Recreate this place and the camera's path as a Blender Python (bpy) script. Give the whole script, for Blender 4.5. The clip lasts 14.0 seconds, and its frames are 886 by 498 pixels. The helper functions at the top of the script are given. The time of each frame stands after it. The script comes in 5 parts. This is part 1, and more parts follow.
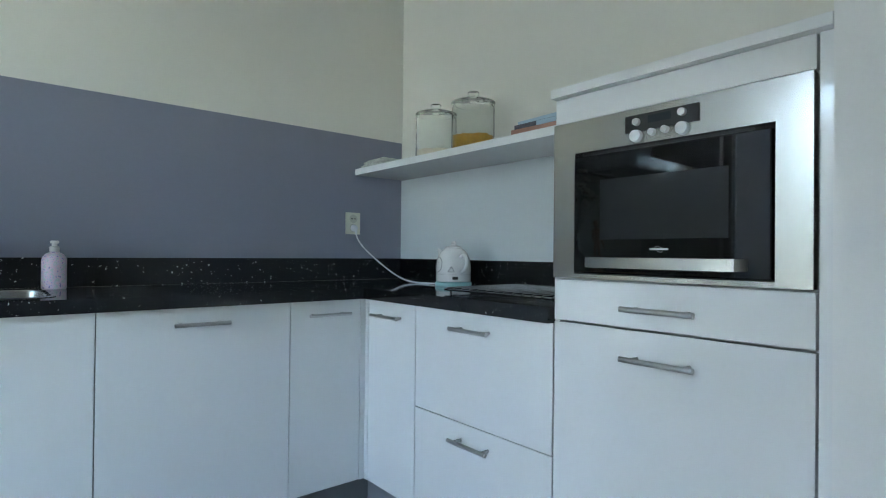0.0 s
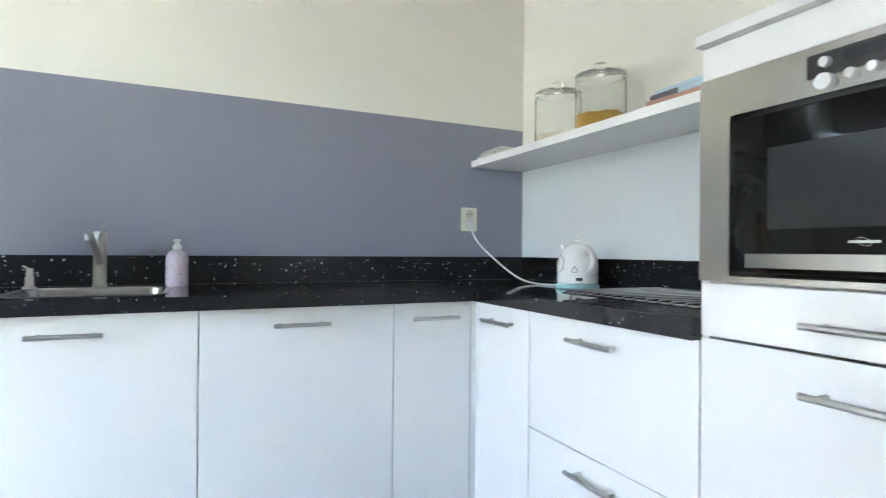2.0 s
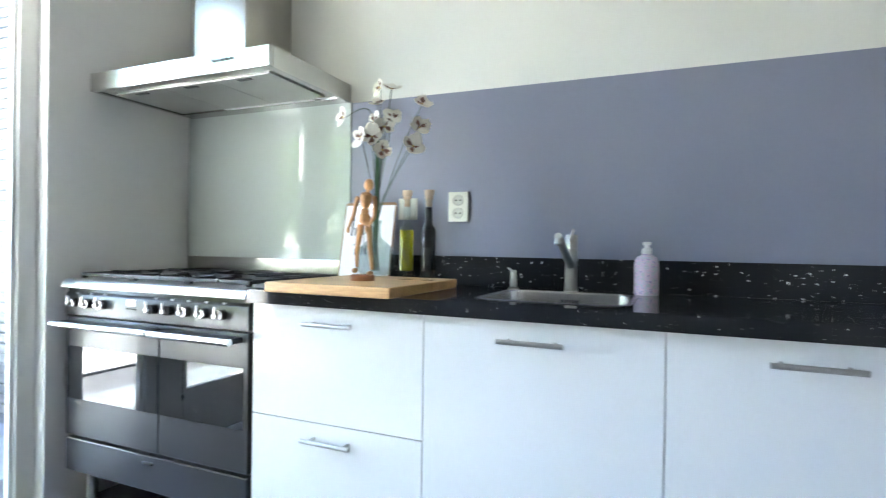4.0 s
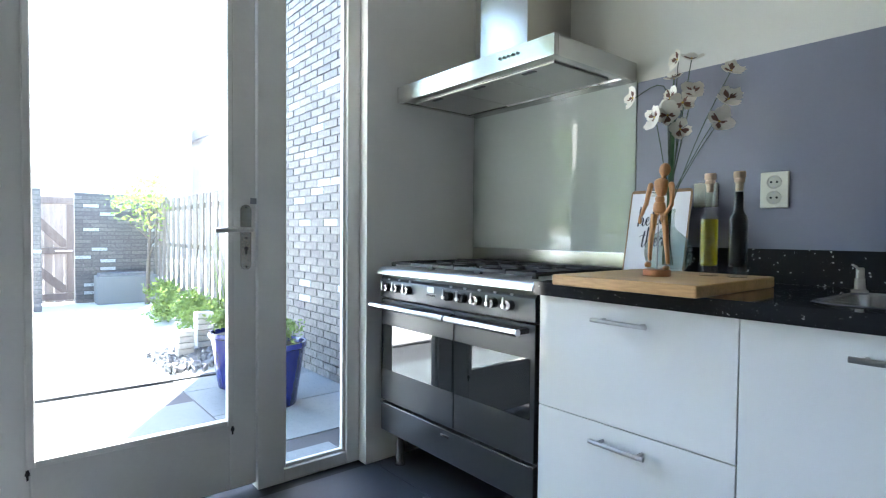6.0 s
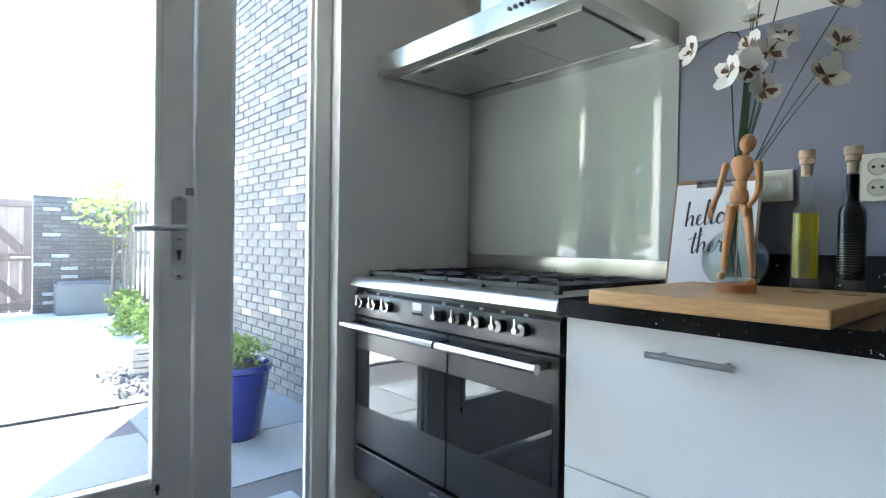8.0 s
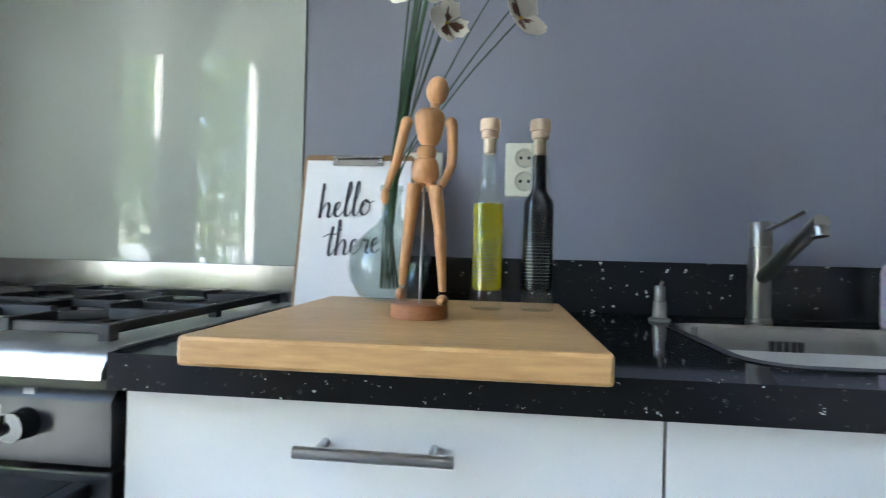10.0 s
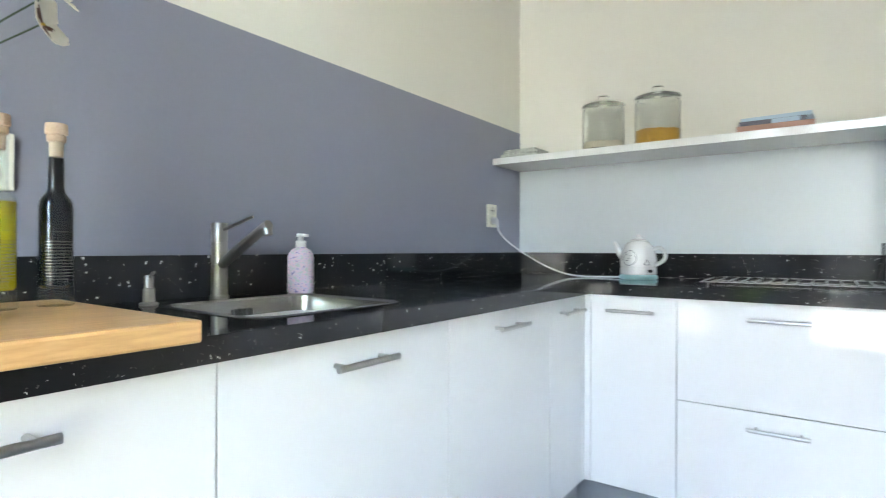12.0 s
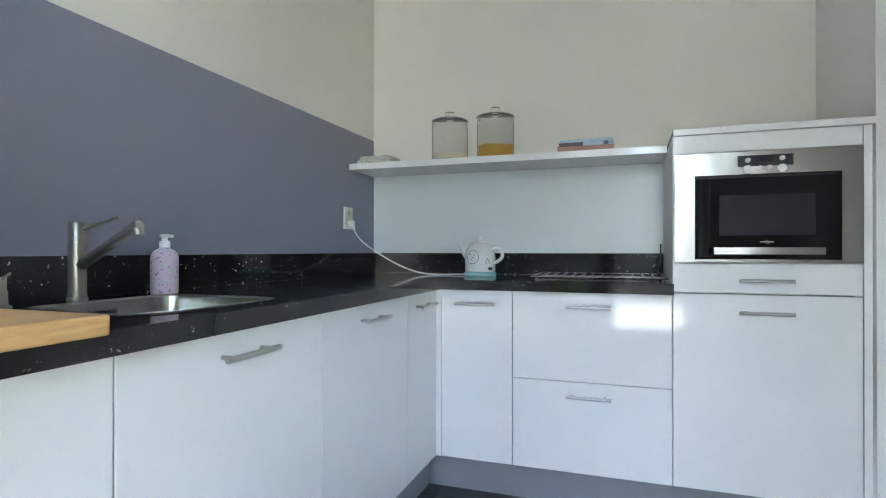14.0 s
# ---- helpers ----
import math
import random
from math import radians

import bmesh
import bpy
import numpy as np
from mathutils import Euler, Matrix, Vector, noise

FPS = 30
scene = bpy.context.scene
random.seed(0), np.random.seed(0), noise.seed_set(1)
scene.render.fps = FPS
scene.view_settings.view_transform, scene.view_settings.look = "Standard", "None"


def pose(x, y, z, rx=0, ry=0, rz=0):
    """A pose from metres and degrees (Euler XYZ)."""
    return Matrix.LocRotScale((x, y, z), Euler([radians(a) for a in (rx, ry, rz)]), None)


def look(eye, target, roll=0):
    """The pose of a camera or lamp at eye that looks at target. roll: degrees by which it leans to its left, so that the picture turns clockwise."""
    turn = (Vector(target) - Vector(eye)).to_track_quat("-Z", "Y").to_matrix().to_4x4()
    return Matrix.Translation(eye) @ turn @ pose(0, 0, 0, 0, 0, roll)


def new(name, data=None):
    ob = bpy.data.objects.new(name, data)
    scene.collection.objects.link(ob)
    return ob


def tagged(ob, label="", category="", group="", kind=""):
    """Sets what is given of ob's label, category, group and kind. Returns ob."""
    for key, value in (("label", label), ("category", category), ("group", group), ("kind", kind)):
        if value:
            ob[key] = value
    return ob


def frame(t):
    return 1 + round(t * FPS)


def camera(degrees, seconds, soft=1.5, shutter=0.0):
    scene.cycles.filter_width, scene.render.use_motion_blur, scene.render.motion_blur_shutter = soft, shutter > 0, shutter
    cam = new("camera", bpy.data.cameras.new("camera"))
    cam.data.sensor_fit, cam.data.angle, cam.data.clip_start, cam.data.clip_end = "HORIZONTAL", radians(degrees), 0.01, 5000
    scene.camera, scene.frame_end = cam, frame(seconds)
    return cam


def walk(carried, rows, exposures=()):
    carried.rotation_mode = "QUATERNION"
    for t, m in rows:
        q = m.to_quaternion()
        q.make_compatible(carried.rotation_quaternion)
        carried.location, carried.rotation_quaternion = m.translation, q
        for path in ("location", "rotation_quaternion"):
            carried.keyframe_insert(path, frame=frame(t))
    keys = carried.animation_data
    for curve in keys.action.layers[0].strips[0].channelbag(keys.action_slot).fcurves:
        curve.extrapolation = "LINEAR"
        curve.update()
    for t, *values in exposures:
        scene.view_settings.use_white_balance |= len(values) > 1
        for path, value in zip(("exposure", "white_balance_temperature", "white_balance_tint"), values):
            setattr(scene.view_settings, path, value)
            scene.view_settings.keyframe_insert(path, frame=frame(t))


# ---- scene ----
cam = camera(78.9, 14.0, soft=1.1, shutter=0.3)
PATH = [
    (0, (-1.706, -2.401, 1.029), (-0.425, -0.865, 1.046), 0.6),
    (0.5, (-1.71, -2.378, 1.023), (-0.427, -0.844, 1.044), 0.6),
    (1, (-1.694, -2.353, 1.016), (-0.428, -0.805, 1.035), 0.7),
    (1.5, (-1.605, -2.307, 1.018), (-0.454, -0.671, 1.035), 0.6),
    (2, (-1.509, -2.261, 1.023), (-0.654, -0.453, 1.033), 0.5),
    (2.5, (-1.455, -2.169, 1.006), (-0.957, -0.232, 1.019), 0.7),
    (3, (-1.441, -2.058, 1.009), (-1.361, -0.06, 1.02), 0.7),
    (3.5, (-1.44, -1.963, 1.014), (-1.817, 0.001, 1.023), 0.7),
    (4, (-1.468, -1.915, 1.036), (-2.255, -0.077, 1.026), 0.9),
    (4.2, (-1.496, -1.911, 1.041), (-2.422, -0.138, 1.023), 1.0),
    (6.3, (-1.578, -1.905, 1.038), (-3.145, -0.663, 0.99), 0.6),
    (6.5, (-1.582, -1.891, 1.032), (-3.159, -0.661, 0.99), 0.7),
    (7, (-1.623, -1.863, 1.03), (-3.206, -0.642, 0.988), 0.7),
    (7.2, (-1.679, -1.837, 1.022), (-3.262, -0.616, 0.982), 0.7),
    (9.3, (-2.217, -1.22, 1.012), (-3.097, 0.576, 1.011), 1.0),
    (9.5, (-2.229, -1.185, 1.016), (-2.923, 0.69, 1.012), 1.0),
    (10, (-2.264, -1.157, 1.014), (-2.485, 0.831, 1.018), 1.4),
    (10.5, (-2.297, -1.213, 0.999), (-2.048, 0.772, 1.015), 0.7),
    (11, (-2.371, -1.255, 0.992), (-1.53, 0.559, 1.017), 0.3),
    (11.5, (-2.455, -1.28, 0.996), (-1.162, 0.245, 1.011), 0.2),
    (12, (-2.557, -1.332, 1.019), (-0.931, -0.167, 1.017), 0.2),
    (12.5, (-2.668, -1.355, 1.021), (-0.869, -0.48, 1.027), -0.1),
    (13, (-2.721, -1.351, 1.017), (-0.849, -0.646, 1.024), -0.1),
    (13.5, (-2.732, -1.355, 1.012), (-0.846, -0.688, 1.019), -0.1),
    (14, (-2.731, -1.351, 1.013), (-0.84, -0.7, 1.019), 0.0),
]
EXPOSURES = [
    (0, 4.11, 5920, 3), (0.5, 4.50, 6120, 4), (1, 4.87, 6200, 9), (1.5, 4.90, 6320, 10), (2, 5.12, 6570, 10), (2.5, 5.32, 6570, 10),
    (3, 5.27, 6520, 10), (3.5, 5.09, 6370, 10), (4, 4.95, 6120, 10), (4.2, 4.92, 6070, 10), (6.3, 3.99, 6020, 10), (7.2, 3.99, 6020, 10),
    (9.3, 4.06, 6070, 10), (10, 4.32, 6120, 10), (10.5, 4.55, 6220, 10), (11, 4.94, 6520, 10), (11.5, 5.08, 6670, 10), (12, 5.06, 6770, 10),
    (12.5, 4.79, 6620, 10), (13, 4.62, 6470, 10), (13.5, 4.47, 6370, 10), (14, 4.42, 6370, 10),
]
walk(cam, [(t, look(eye, target, roll)) for t, eye, target, roll in PATH], EXPOSURES)

# ---- world and sun ----
world = bpy.data.worlds.new("sky_world")
world.use_nodes = True
scene.world = world
wn = world.node_tree
sky = wn.nodes.new("ShaderNodeTexSky")
sky.sky_type = "NISHITA"
sky.sun_disc = False
SUN_DIR = Vector((-0.62, 0.40, 0.80)).normalized()   # towards the sun
sky.sun_elevation = math.asin(SUN_DIR.z)
sky.sun_rotation = math.atan2(SUN_DIR.x, SUN_DIR.y)
wn.links.new(sky.outputs[0], wn.nodes["Background"].inputs[0])
wn.nodes["Background"].inputs[1].default_value = 0.15

sun_data = bpy.data.lights.new("sun", "SUN")
sun_data.energy, sun_data.angle, sun_data.color = 5.0, radians(0.6), (1.0, 0.96, 0.88)
sun = new("sun", sun_data)
sun.matrix_world = look((-8, 6, 12), Vector((-8, 6, 12)) - SUN_DIR)



# ---- materials ----
def mat(name, color, rough=0.5, metal=0.0, **k):
    """A node material with variation at two scales in colour and roughness, and a fine bump."""
    m = bpy.data.materials.new(name)
    m.use_nodes = True
    nt = m.node_tree
    b = nt.nodes["Principled BSDF"]
    b.inputs["Roughness"].default_value, b.inputs["Metallic"].default_value = rough, metal
    for key in ("IOR", "Transmission Weight", "Coat Weight", "Coat Roughness", "Anisotropic", "Specular IOR Level", "Subsurface Weight"):
        if key in k:
            b.inputs[key].default_value = k[key]
    b.inputs["Base Color"].default_value = (*color, 1)
    coord = nt.nodes.new("ShaderNodeTexCoord")
    mapping = nt.nodes.new("ShaderNodeMapping")
    mapping.inputs["Scale"].default_value = k.get("stretch", (1, 1, 1))
    nt.links.new(coord.outputs["Object"], mapping.inputs[0])
    vary = k.get("vary", 0.04)
    if vary:
        big = nt.nodes.new("ShaderNodeTexNoise")
        big.inputs["Scale"].default_value, big.inputs["Detail"].default_value = k.get("big", 1.7), 3
        fine = nt.nodes.new("ShaderNodeTexNoise")
        fine.inputs["Scale"].default_value, fine.inputs["Detail"].default_value = k.get("fine", 60), 4
        for n in (big, fine):
            nt.links.new(mapping.outputs[0], n.inputs["Vector"])
        add = nt.nodes.new("ShaderNodeMath")
        add.operation = "ADD"
        nt.links.new(big.outputs[0], add.inputs[0])
        nt.links.new(fine.outputs[0], add.inputs[1])
        rng = nt.nodes.new("ShaderNodeMapRange")
        rng.inputs[1].default_value, rng.inputs[2].default_value = 0.6, 1.4
        rng.inputs[3].default_value, rng.inputs[4].default_value = 1 - vary, 1 + vary
        nt.links.new(add.outputs[0], rng.inputs[0])
        mul = nt.nodes.new("ShaderNodeVectorMath")
        mul.operation = "SCALE"
        mul.inputs[0].default_value = color
        nt.links.new(rng.outputs[0], mul.inputs["Scale"])
        out = mul.outputs[0]
        if k.get("random"):
            info = nt.nodes.new("ShaderNodeObjectInfo")
            r2 = nt.nodes.new("ShaderNodeMapRange")
            r2.inputs[3].default_value, r2.inputs[4].default_value = 1 - k["random"], 1 + k["random"]
            nt.links.new(info.outputs["Random"], r2.inputs[0])
            m2 = nt.nodes.new("ShaderNodeVectorMath")
            m2.operation = "SCALE"
            nt.links.new(out, m2.inputs[0])
            nt.links.new(r2.outputs[0], m2.inputs["Scale"])
            out = m2.outputs[0]
        nt.links.new(out, b.inputs["Base Color"])
        rr = nt.nodes.new("ShaderNodeMapRange")
        rv = k.get("rvar", 0.15)
        rr.inputs[3].default_value, rr.inputs[4].default_value = rough * (1 - rv), min(1, rough * (1 + rv))
        nt.links.new(fine.outputs[0], rr.inputs[0])
        nt.links.new(rr.outputs[0], b.inputs["Roughness"])
        if k.get("bump"):
            bump = nt.nodes.new("ShaderNodeBump")
            bump.inputs["Strength"].default_value = k["bump"]
            bump.inputs["Distance"].default_value = 0.001
            nt.links.new(fine.outputs[0], bump.inputs["Height"])
            nt.links.new(bump.outputs[0], b.inputs["Normal"])
    return m


def glass(name, color=(1, 1, 1), rough=0.0, ior=1.45):
    m = mat(name, color, rough, 0, vary=0, **{"Transmission Weight": 1.0, "IOR": ior})
    return m


def thin_glass(name, tint, gloss=0.9):
    """Thin-walled glass: a clear tinted wall with a sharp shine that grows towards its edges."""
    m = bpy.data.materials.new(name)
    m.use_nodes = True
    nt = m.node_tree
    clear, shine, mix = nt.nodes.new("ShaderNodeBsdfTransparent"), nt.nodes.new("ShaderNodeBsdfGlossy"), nt.nodes.new("ShaderNodeMixShader")
    clear.inputs[0].default_value = (*tint, 1)
    shine.inputs[0].default_value, shine.inputs["Roughness"].default_value = (gloss, gloss, gloss, 1), 0.01
    rim, steep, amount = nt.nodes.new("ShaderNodeLayerWeight"), nt.nodes.new("ShaderNodeMath"), nt.nodes.new("ShaderNodeMapRange")
    rim.inputs[0].default_value = 0.5
    steep.operation, steep.inputs[1].default_value = "POWER", 4.0
    amount.inputs[3].default_value, amount.inputs[4].default_value = 0.04, 0.6
    nt.links.new(rim.outputs["Facing"], steep.inputs[0])
    nt.links.new(steep.outputs[0], amount.inputs[0])
    nt.links.new(amount.outputs[0], mix.inputs[0])
    nt.links.new(clear.outputs[0], mix.inputs[1])
    nt.links.new(shine.outputs[0], mix.inputs[2])
    nt.links.new(mix.outputs[0], nt.nodes["Material Output"].inputs[0])
    return m


def speckled_stone():
    """Black quartz with pale flakes of uneven size."""
    m = bpy.data.materials.new("black_flecked_quartz")
    m.use_nodes = True
    nt = m.node_tree
    b = nt.nodes["Principled BSDF"]
    b.inputs["Roughness"].default_value, b.inputs["Specular IOR Level"].default_value = 0.07, 0.42
    coord = nt.nodes.new("ShaderNodeTexCoord")
    ripple = nt.nodes.new("ShaderNodeTexNoise")
    ripple.inputs["Scale"].default_value = 260
    nt.links.new(coord.outputs["Object"], ripple.inputs["Vector"])
    shrink = nt.nodes.new("ShaderNodeVectorMath")
    shrink.operation = "SCALE"
    shrink.inputs["Scale"].default_value = 0.012
    nt.links.new(ripple.outputs["Color"], shrink.inputs[0])
    warp = nt.nodes.new("ShaderNodeVectorMath")
    warp.operation = "ADD"
    nt.links.new(coord.outputs["Object"], warp.inputs[0])
    nt.links.new(shrink.outputs[0], warp.inputs[1])
    base = nt.nodes.new("ShaderNodeRGB")
    base.outputs[0].default_value = (0.016, 0.016, 0.018, 1)
    last = base.outputs[0]
    for scale, chance, size, tone in ((56, 0.66, 0.095, 0.75), (74, 0.68, 0.095, 0.7), (92, 0.68, 0.11, 0.6), (180, 0.82, 0.20, 0.08)):
        v = nt.nodes.new("ShaderNodeTexVoronoi")
        v.distance = "EUCLIDEAN"
        v.inputs["Scale"].default_value = scale
        nt.links.new(warp.outputs[0], v.inputs["Vector"])
        sep = nt.nodes.new("ShaderNodeSeparateColor")
        nt.links.new(v.outputs["Color"], sep.inputs[0])
        pick = nt.nodes.new("ShaderNodeMath")
        pick.operation, pick.inputs[1].default_value = "GREATER_THAN", chance
        nt.links.new(sep.outputs[0], pick.inputs[0])
        width = nt.nodes.new("ShaderNodeMath")
        width.operation, width.inputs[1].default_value = "MULTIPLY", size * 1.7
        nt.links.new(sep.outputs[1], width.inputs[0])
        near = nt.nodes.new("ShaderNodeMath")
        near.operation = "LESS_THAN"
        nt.links.new(v.outputs["Distance"], near.inputs[0])
        nt.links.new(width.outputs[0], near.inputs[1])
        both = nt.nodes.new("ShaderNodeMath")
        both.operation = "MULTIPLY"
        nt.links.new(pick.outputs[0], both.inputs[0])
        nt.links.new(near.outputs[0], both.inputs[1])
        mix = nt.nodes.new("ShaderNodeMix")
        mix.data_type = "RGBA"
        mix.inputs[7].default_value = (tone, tone, tone * 0.97, 1)
        nt.links.new(both.outputs[0], mix.inputs[0])
        nt.links.new(last, mix.inputs[6])
        last = mix.outputs[2]
    nt.links.new(last, b.inputs["Base Color"])
    return m


def wood(name, dark, light, scale=(1, 1, 1), rough=0.5, rings=5.0):
    """Wood with long grain along x."""
    m = bpy.data.materials.new(name)
    m.use_nodes = True
    nt = m.node_tree
    b = nt.nodes["Principled BSDF"]
    b.inputs["Roughness"].default_value = rough
    coord = nt.nodes.new("ShaderNodeTexCoord")
    mp = nt.nodes.new("ShaderNodeMapping")
    mp.inputs["Scale"].default_value = scale
    nt.links.new(coord.outputs["Object"], mp.inputs[0])
    n1 = nt.nodes.new("ShaderNodeTexNoise")
    n1.inputs["Scale"].default_value, n1.inputs["Detail"].default_value = rings, 6
    n2 = nt.nodes.new("ShaderNodeTexNoise")
    n2.inputs["Scale"].default_value, n2.inputs["Detail"].default_value = rings * 9, 3
    for n in (n1, n2):
        nt.links.new(mp.outputs[0], n.inputs["Vector"])
    add = nt.nodes.new("ShaderNodeMath")
    add.operation = "ADD"
    nt.links.new(n1.outputs[0], add.inputs[0])
    nt.links.new(n2.outputs[0], add.inputs[1])
    ramp = nt.nodes.new("ShaderNodeValToRGB")
    ramp.color_ramp.elements[0].position, ramp.color_ramp.elements[1].position = 0.35, 0.65
    ramp.color_ramp.elements[0].color, ramp.color_ramp.elements[1].color = (*dark, 1), (*light, 1)
    half = nt.nodes.new("ShaderNodeMath")
    half.operation, half.inputs[1].default_value = "MULTIPLY", 0.5
    nt.links.new(add.outputs[0], half.inputs[0])
    nt.links.new(half.outputs[0], ramp.inputs[0])
    nt.links.new(ramp.outputs[0], b.inputs["Base Color"])
    bump = nt.nodes.new("ShaderNodeBump")
    bump.inputs["Strength"].default_value, bump.inputs["Distance"].default_value = 0.15, 0.001
    nt.links.new(n2.outputs[0], bump.inputs["Height"])
    nt.links.new(bump.outputs[0], b.inputs["Normal"])
    return m


WALL = mat("cream_wall_paint", (0.74, 0.73, 0.66), 0.7, vary=0.02, bump=0.1, fine=140)
WHITE_WALL = mat("white_wall_paint", (0.78, 0.78, 0.76), 0.7, vary=0.02, bump=0.1, fine=140)
PURPLE = mat("grey_violet_paint", (0.232, 0.244, 0.302), 0.45, vary=0.025, bump=0.08, fine=140)
CEILING = mat("ceiling_paint", (0.8, 0.8, 0.78), 0.8, vary=0.02)
PANEL = mat("pale_grey_splash_panel", (0.67, 0.725, 0.735), 0.3, vary=0.015)
BACK_GLASS = mat("pale_green_painted_glass", (0.46, 0.505, 0.47), 0.004, vary=0.01, rvar=0.0, **{"Specular IOR Level": 0.6})
GLOSS = mat("glossy_white_laminate", (0.79, 0.80, 0.79), 0.07, vary=0.012, fine=8)
CARCASS = mat("white_melamine", (0.7, 0.7, 0.69), 0.5, vary=0.02)
STONE = speckled_stone()
STEEL = mat("brushed_steel", (0.48, 0.465, 0.43), 0.25, 1.0, vary=0.008, rvar=0.03, fine=60, stretch=(1, 1, 14))
STEEL_X = mat("brushed_steel_lengthwise", (0.52, 0.51, 0.49), 0.24, 1.0, vary=0.008, rvar=0.03, fine=60, stretch=(1, 14, 14))
SINK_STEEL = mat("satin_sink_steel", (0.44, 0.43, 0.41), 0.26, 1.0, vary=0.03, rvar=0.06, fine=40)
TAP_STEEL = mat("dull_tap_steel", (0.40, 0.385, 0.355), 0.30, 1.0, vary=0.04)
NICKEL = mat("satin_nickel", (0.53, 0.53, 0.52), 0.32, 1.0, vary=0.04)
CHROME = mat("chrome", (0.75, 0.75, 0.75), 0.08, 1.0, vary=0.02)
HOB_STEEL = mat("satin_hob_steel", (0.66, 0.66, 0.65), 0.36, 1.0, vary=0.01, rvar=0.03, fine=60, stretch=(1, 14, 14))
FILTER = mat("dull_filter_mesh", (0.46, 0.46, 0.44), 0.42, 0.85, vary=0.03, fine=300)
# the plates' ivory, darkened to put the shade of a deep socket well into the colour
WELL = mat("shaded_ivory_well", (0.56, 0.55, 0.46), 0.4, vary=0.02)
PLINTH = mat("grey_plinth_laminate", (0.24, 0.25, 0.27), 0.4, vary=0.04)
GAP = mat("dark_gap", (0.02, 0.02, 0.02), 0.8, vary=0)
SLATE = mat("dark_slate_tile", (0.036, 0.040, 0.050), 0.38, vary=0.18, big=4, fine=45, bump=0.3, random=0.12)
GROUT = mat("dark_grout", (0.05, 0.05, 0.052), 0.9, vary=0.1)
ANTHRACITE = mat("anthracite_enamel", (0.026, 0.027, 0.030), 0.30, 0.10, vary=0.05)
BLACK = mat("black_plastic", (0.012, 0.012, 0.013), 0.35, vary=0.04)
IRON = mat("cast_iron", (0.015, 0.015, 0.017), 0.55, vary=0.15, bump=0.4, fine=200)
OVEN_GLASS = mat("black_oven_glass", (0.012, 0.013, 0.014), 0.03, vary=0, **{"Coat Weight": 1.0, "Coat Roughness": 0.0, "Specular IOR Level": 0.8})
FRAME = mat("white_frame_paint", (0.76, 0.76, 0.73), 0.35, vary=0.025, bump=0.1)
PANE = glass("window_glass", (0.97, 0.99, 0.98), 0, 1.02)
BOTTLE = thin_glass("thin_bottle_glass", (0.96, 0.98, 0.97))
JAR = glass("clear_jar_glass", (0.975, 0.99, 0.98), 0, 1.22)
GREEN_GLASS = thin_glass("green_glass", (0.87, 0.905, 0.89))
BOARD = wood("beech_block", (0.46, 0.26, 0.10), (0.66, 0.405, 0.17), (0.6, 4.5, 4.5), 0.40, 4)
DUMMY = wood("turned_light_wood", (0.46, 0.22, 0.085), (0.60, 0.32, 0.135), (6, 6, 1.5), 0.4, 4)
BASEWOOD = wood("reddish_wood", (0.36, 0.15, 0.07), (0.46, 0.21, 0.10), (3, 8, 8), 0.45, 4)
CORK = wood("pale_cork", (0.55, 0.38, 0.24), (0.70, 0.53, 0.37), (9, 9, 9), 0.8, 6)
IVORY = mat("ivory_plastic", (0.74, 0.73, 0.62), 0.35, vary=0.02)
WHITE_PLASTIC = mat("white_plastic", (0.78, 0.78, 0.77), 0.3, vary=0.02)


# ---- mesh helpers ----
def box(bm, x0, x1, y0, y1, z0, z1, bevel=0.0, m=None):
    if not bm.faces.layers.int.get("flat"):
        bm.faces.layers.int.new("flat")
    r = bmesh.ops.create_cube(bm, size=1)
    vs = r["verts"]
    bmesh.ops.scale(bm, vec=(abs(x1 - x0), abs(y1 - y0), abs(z1 - z0)), verts=vs)
    bmesh.ops.translate(bm, vec=((x0 + x1) / 2, (y0 + y1) / 2, (z0 + z1) / 2), verts=vs)
    if bevel:
        es = list({e for v in vs for e in v.link_edges})
        r = bmesh.ops.bevel(bm, geom=es, offset=bevel, segments=2, affect="EDGES", profile=0.5)
        vs = list({v for f in r["faces"] for v in f.verts} | {v for v in vs if v.is_valid})
    if m is not None:
        bmesh.ops.transform(bm, matrix=m, verts=vs)
    flat = bm.faces.layers.int.get("flat") or bm.faces.layers.int.new("flat")
    for f in {f for v in vs for f in v.link_faces}:
        f[flat] = 1
    return bm


def bx(x0, x1, y0, y1, z0, z1, bevel=0.0, m=None):
    return box(bmesh.new(), x0, x1, y0, y1, z0, z1, bevel, m)


def rod(bm, p, q, r, r2=None, seg=16):
    p, q = Vector(p), Vector(q)
    d = q - p
    m = Matrix.Translation((p + q) / 2) @ d.to_track_quat("Z", "Y").to_matrix().to_4x4()
    bmesh.ops.create_cone(bm, cap_ends=True, segments=seg, radius1=r, radius2=r if r2 is None else r2, depth=d.length, matrix=m)
    return bm


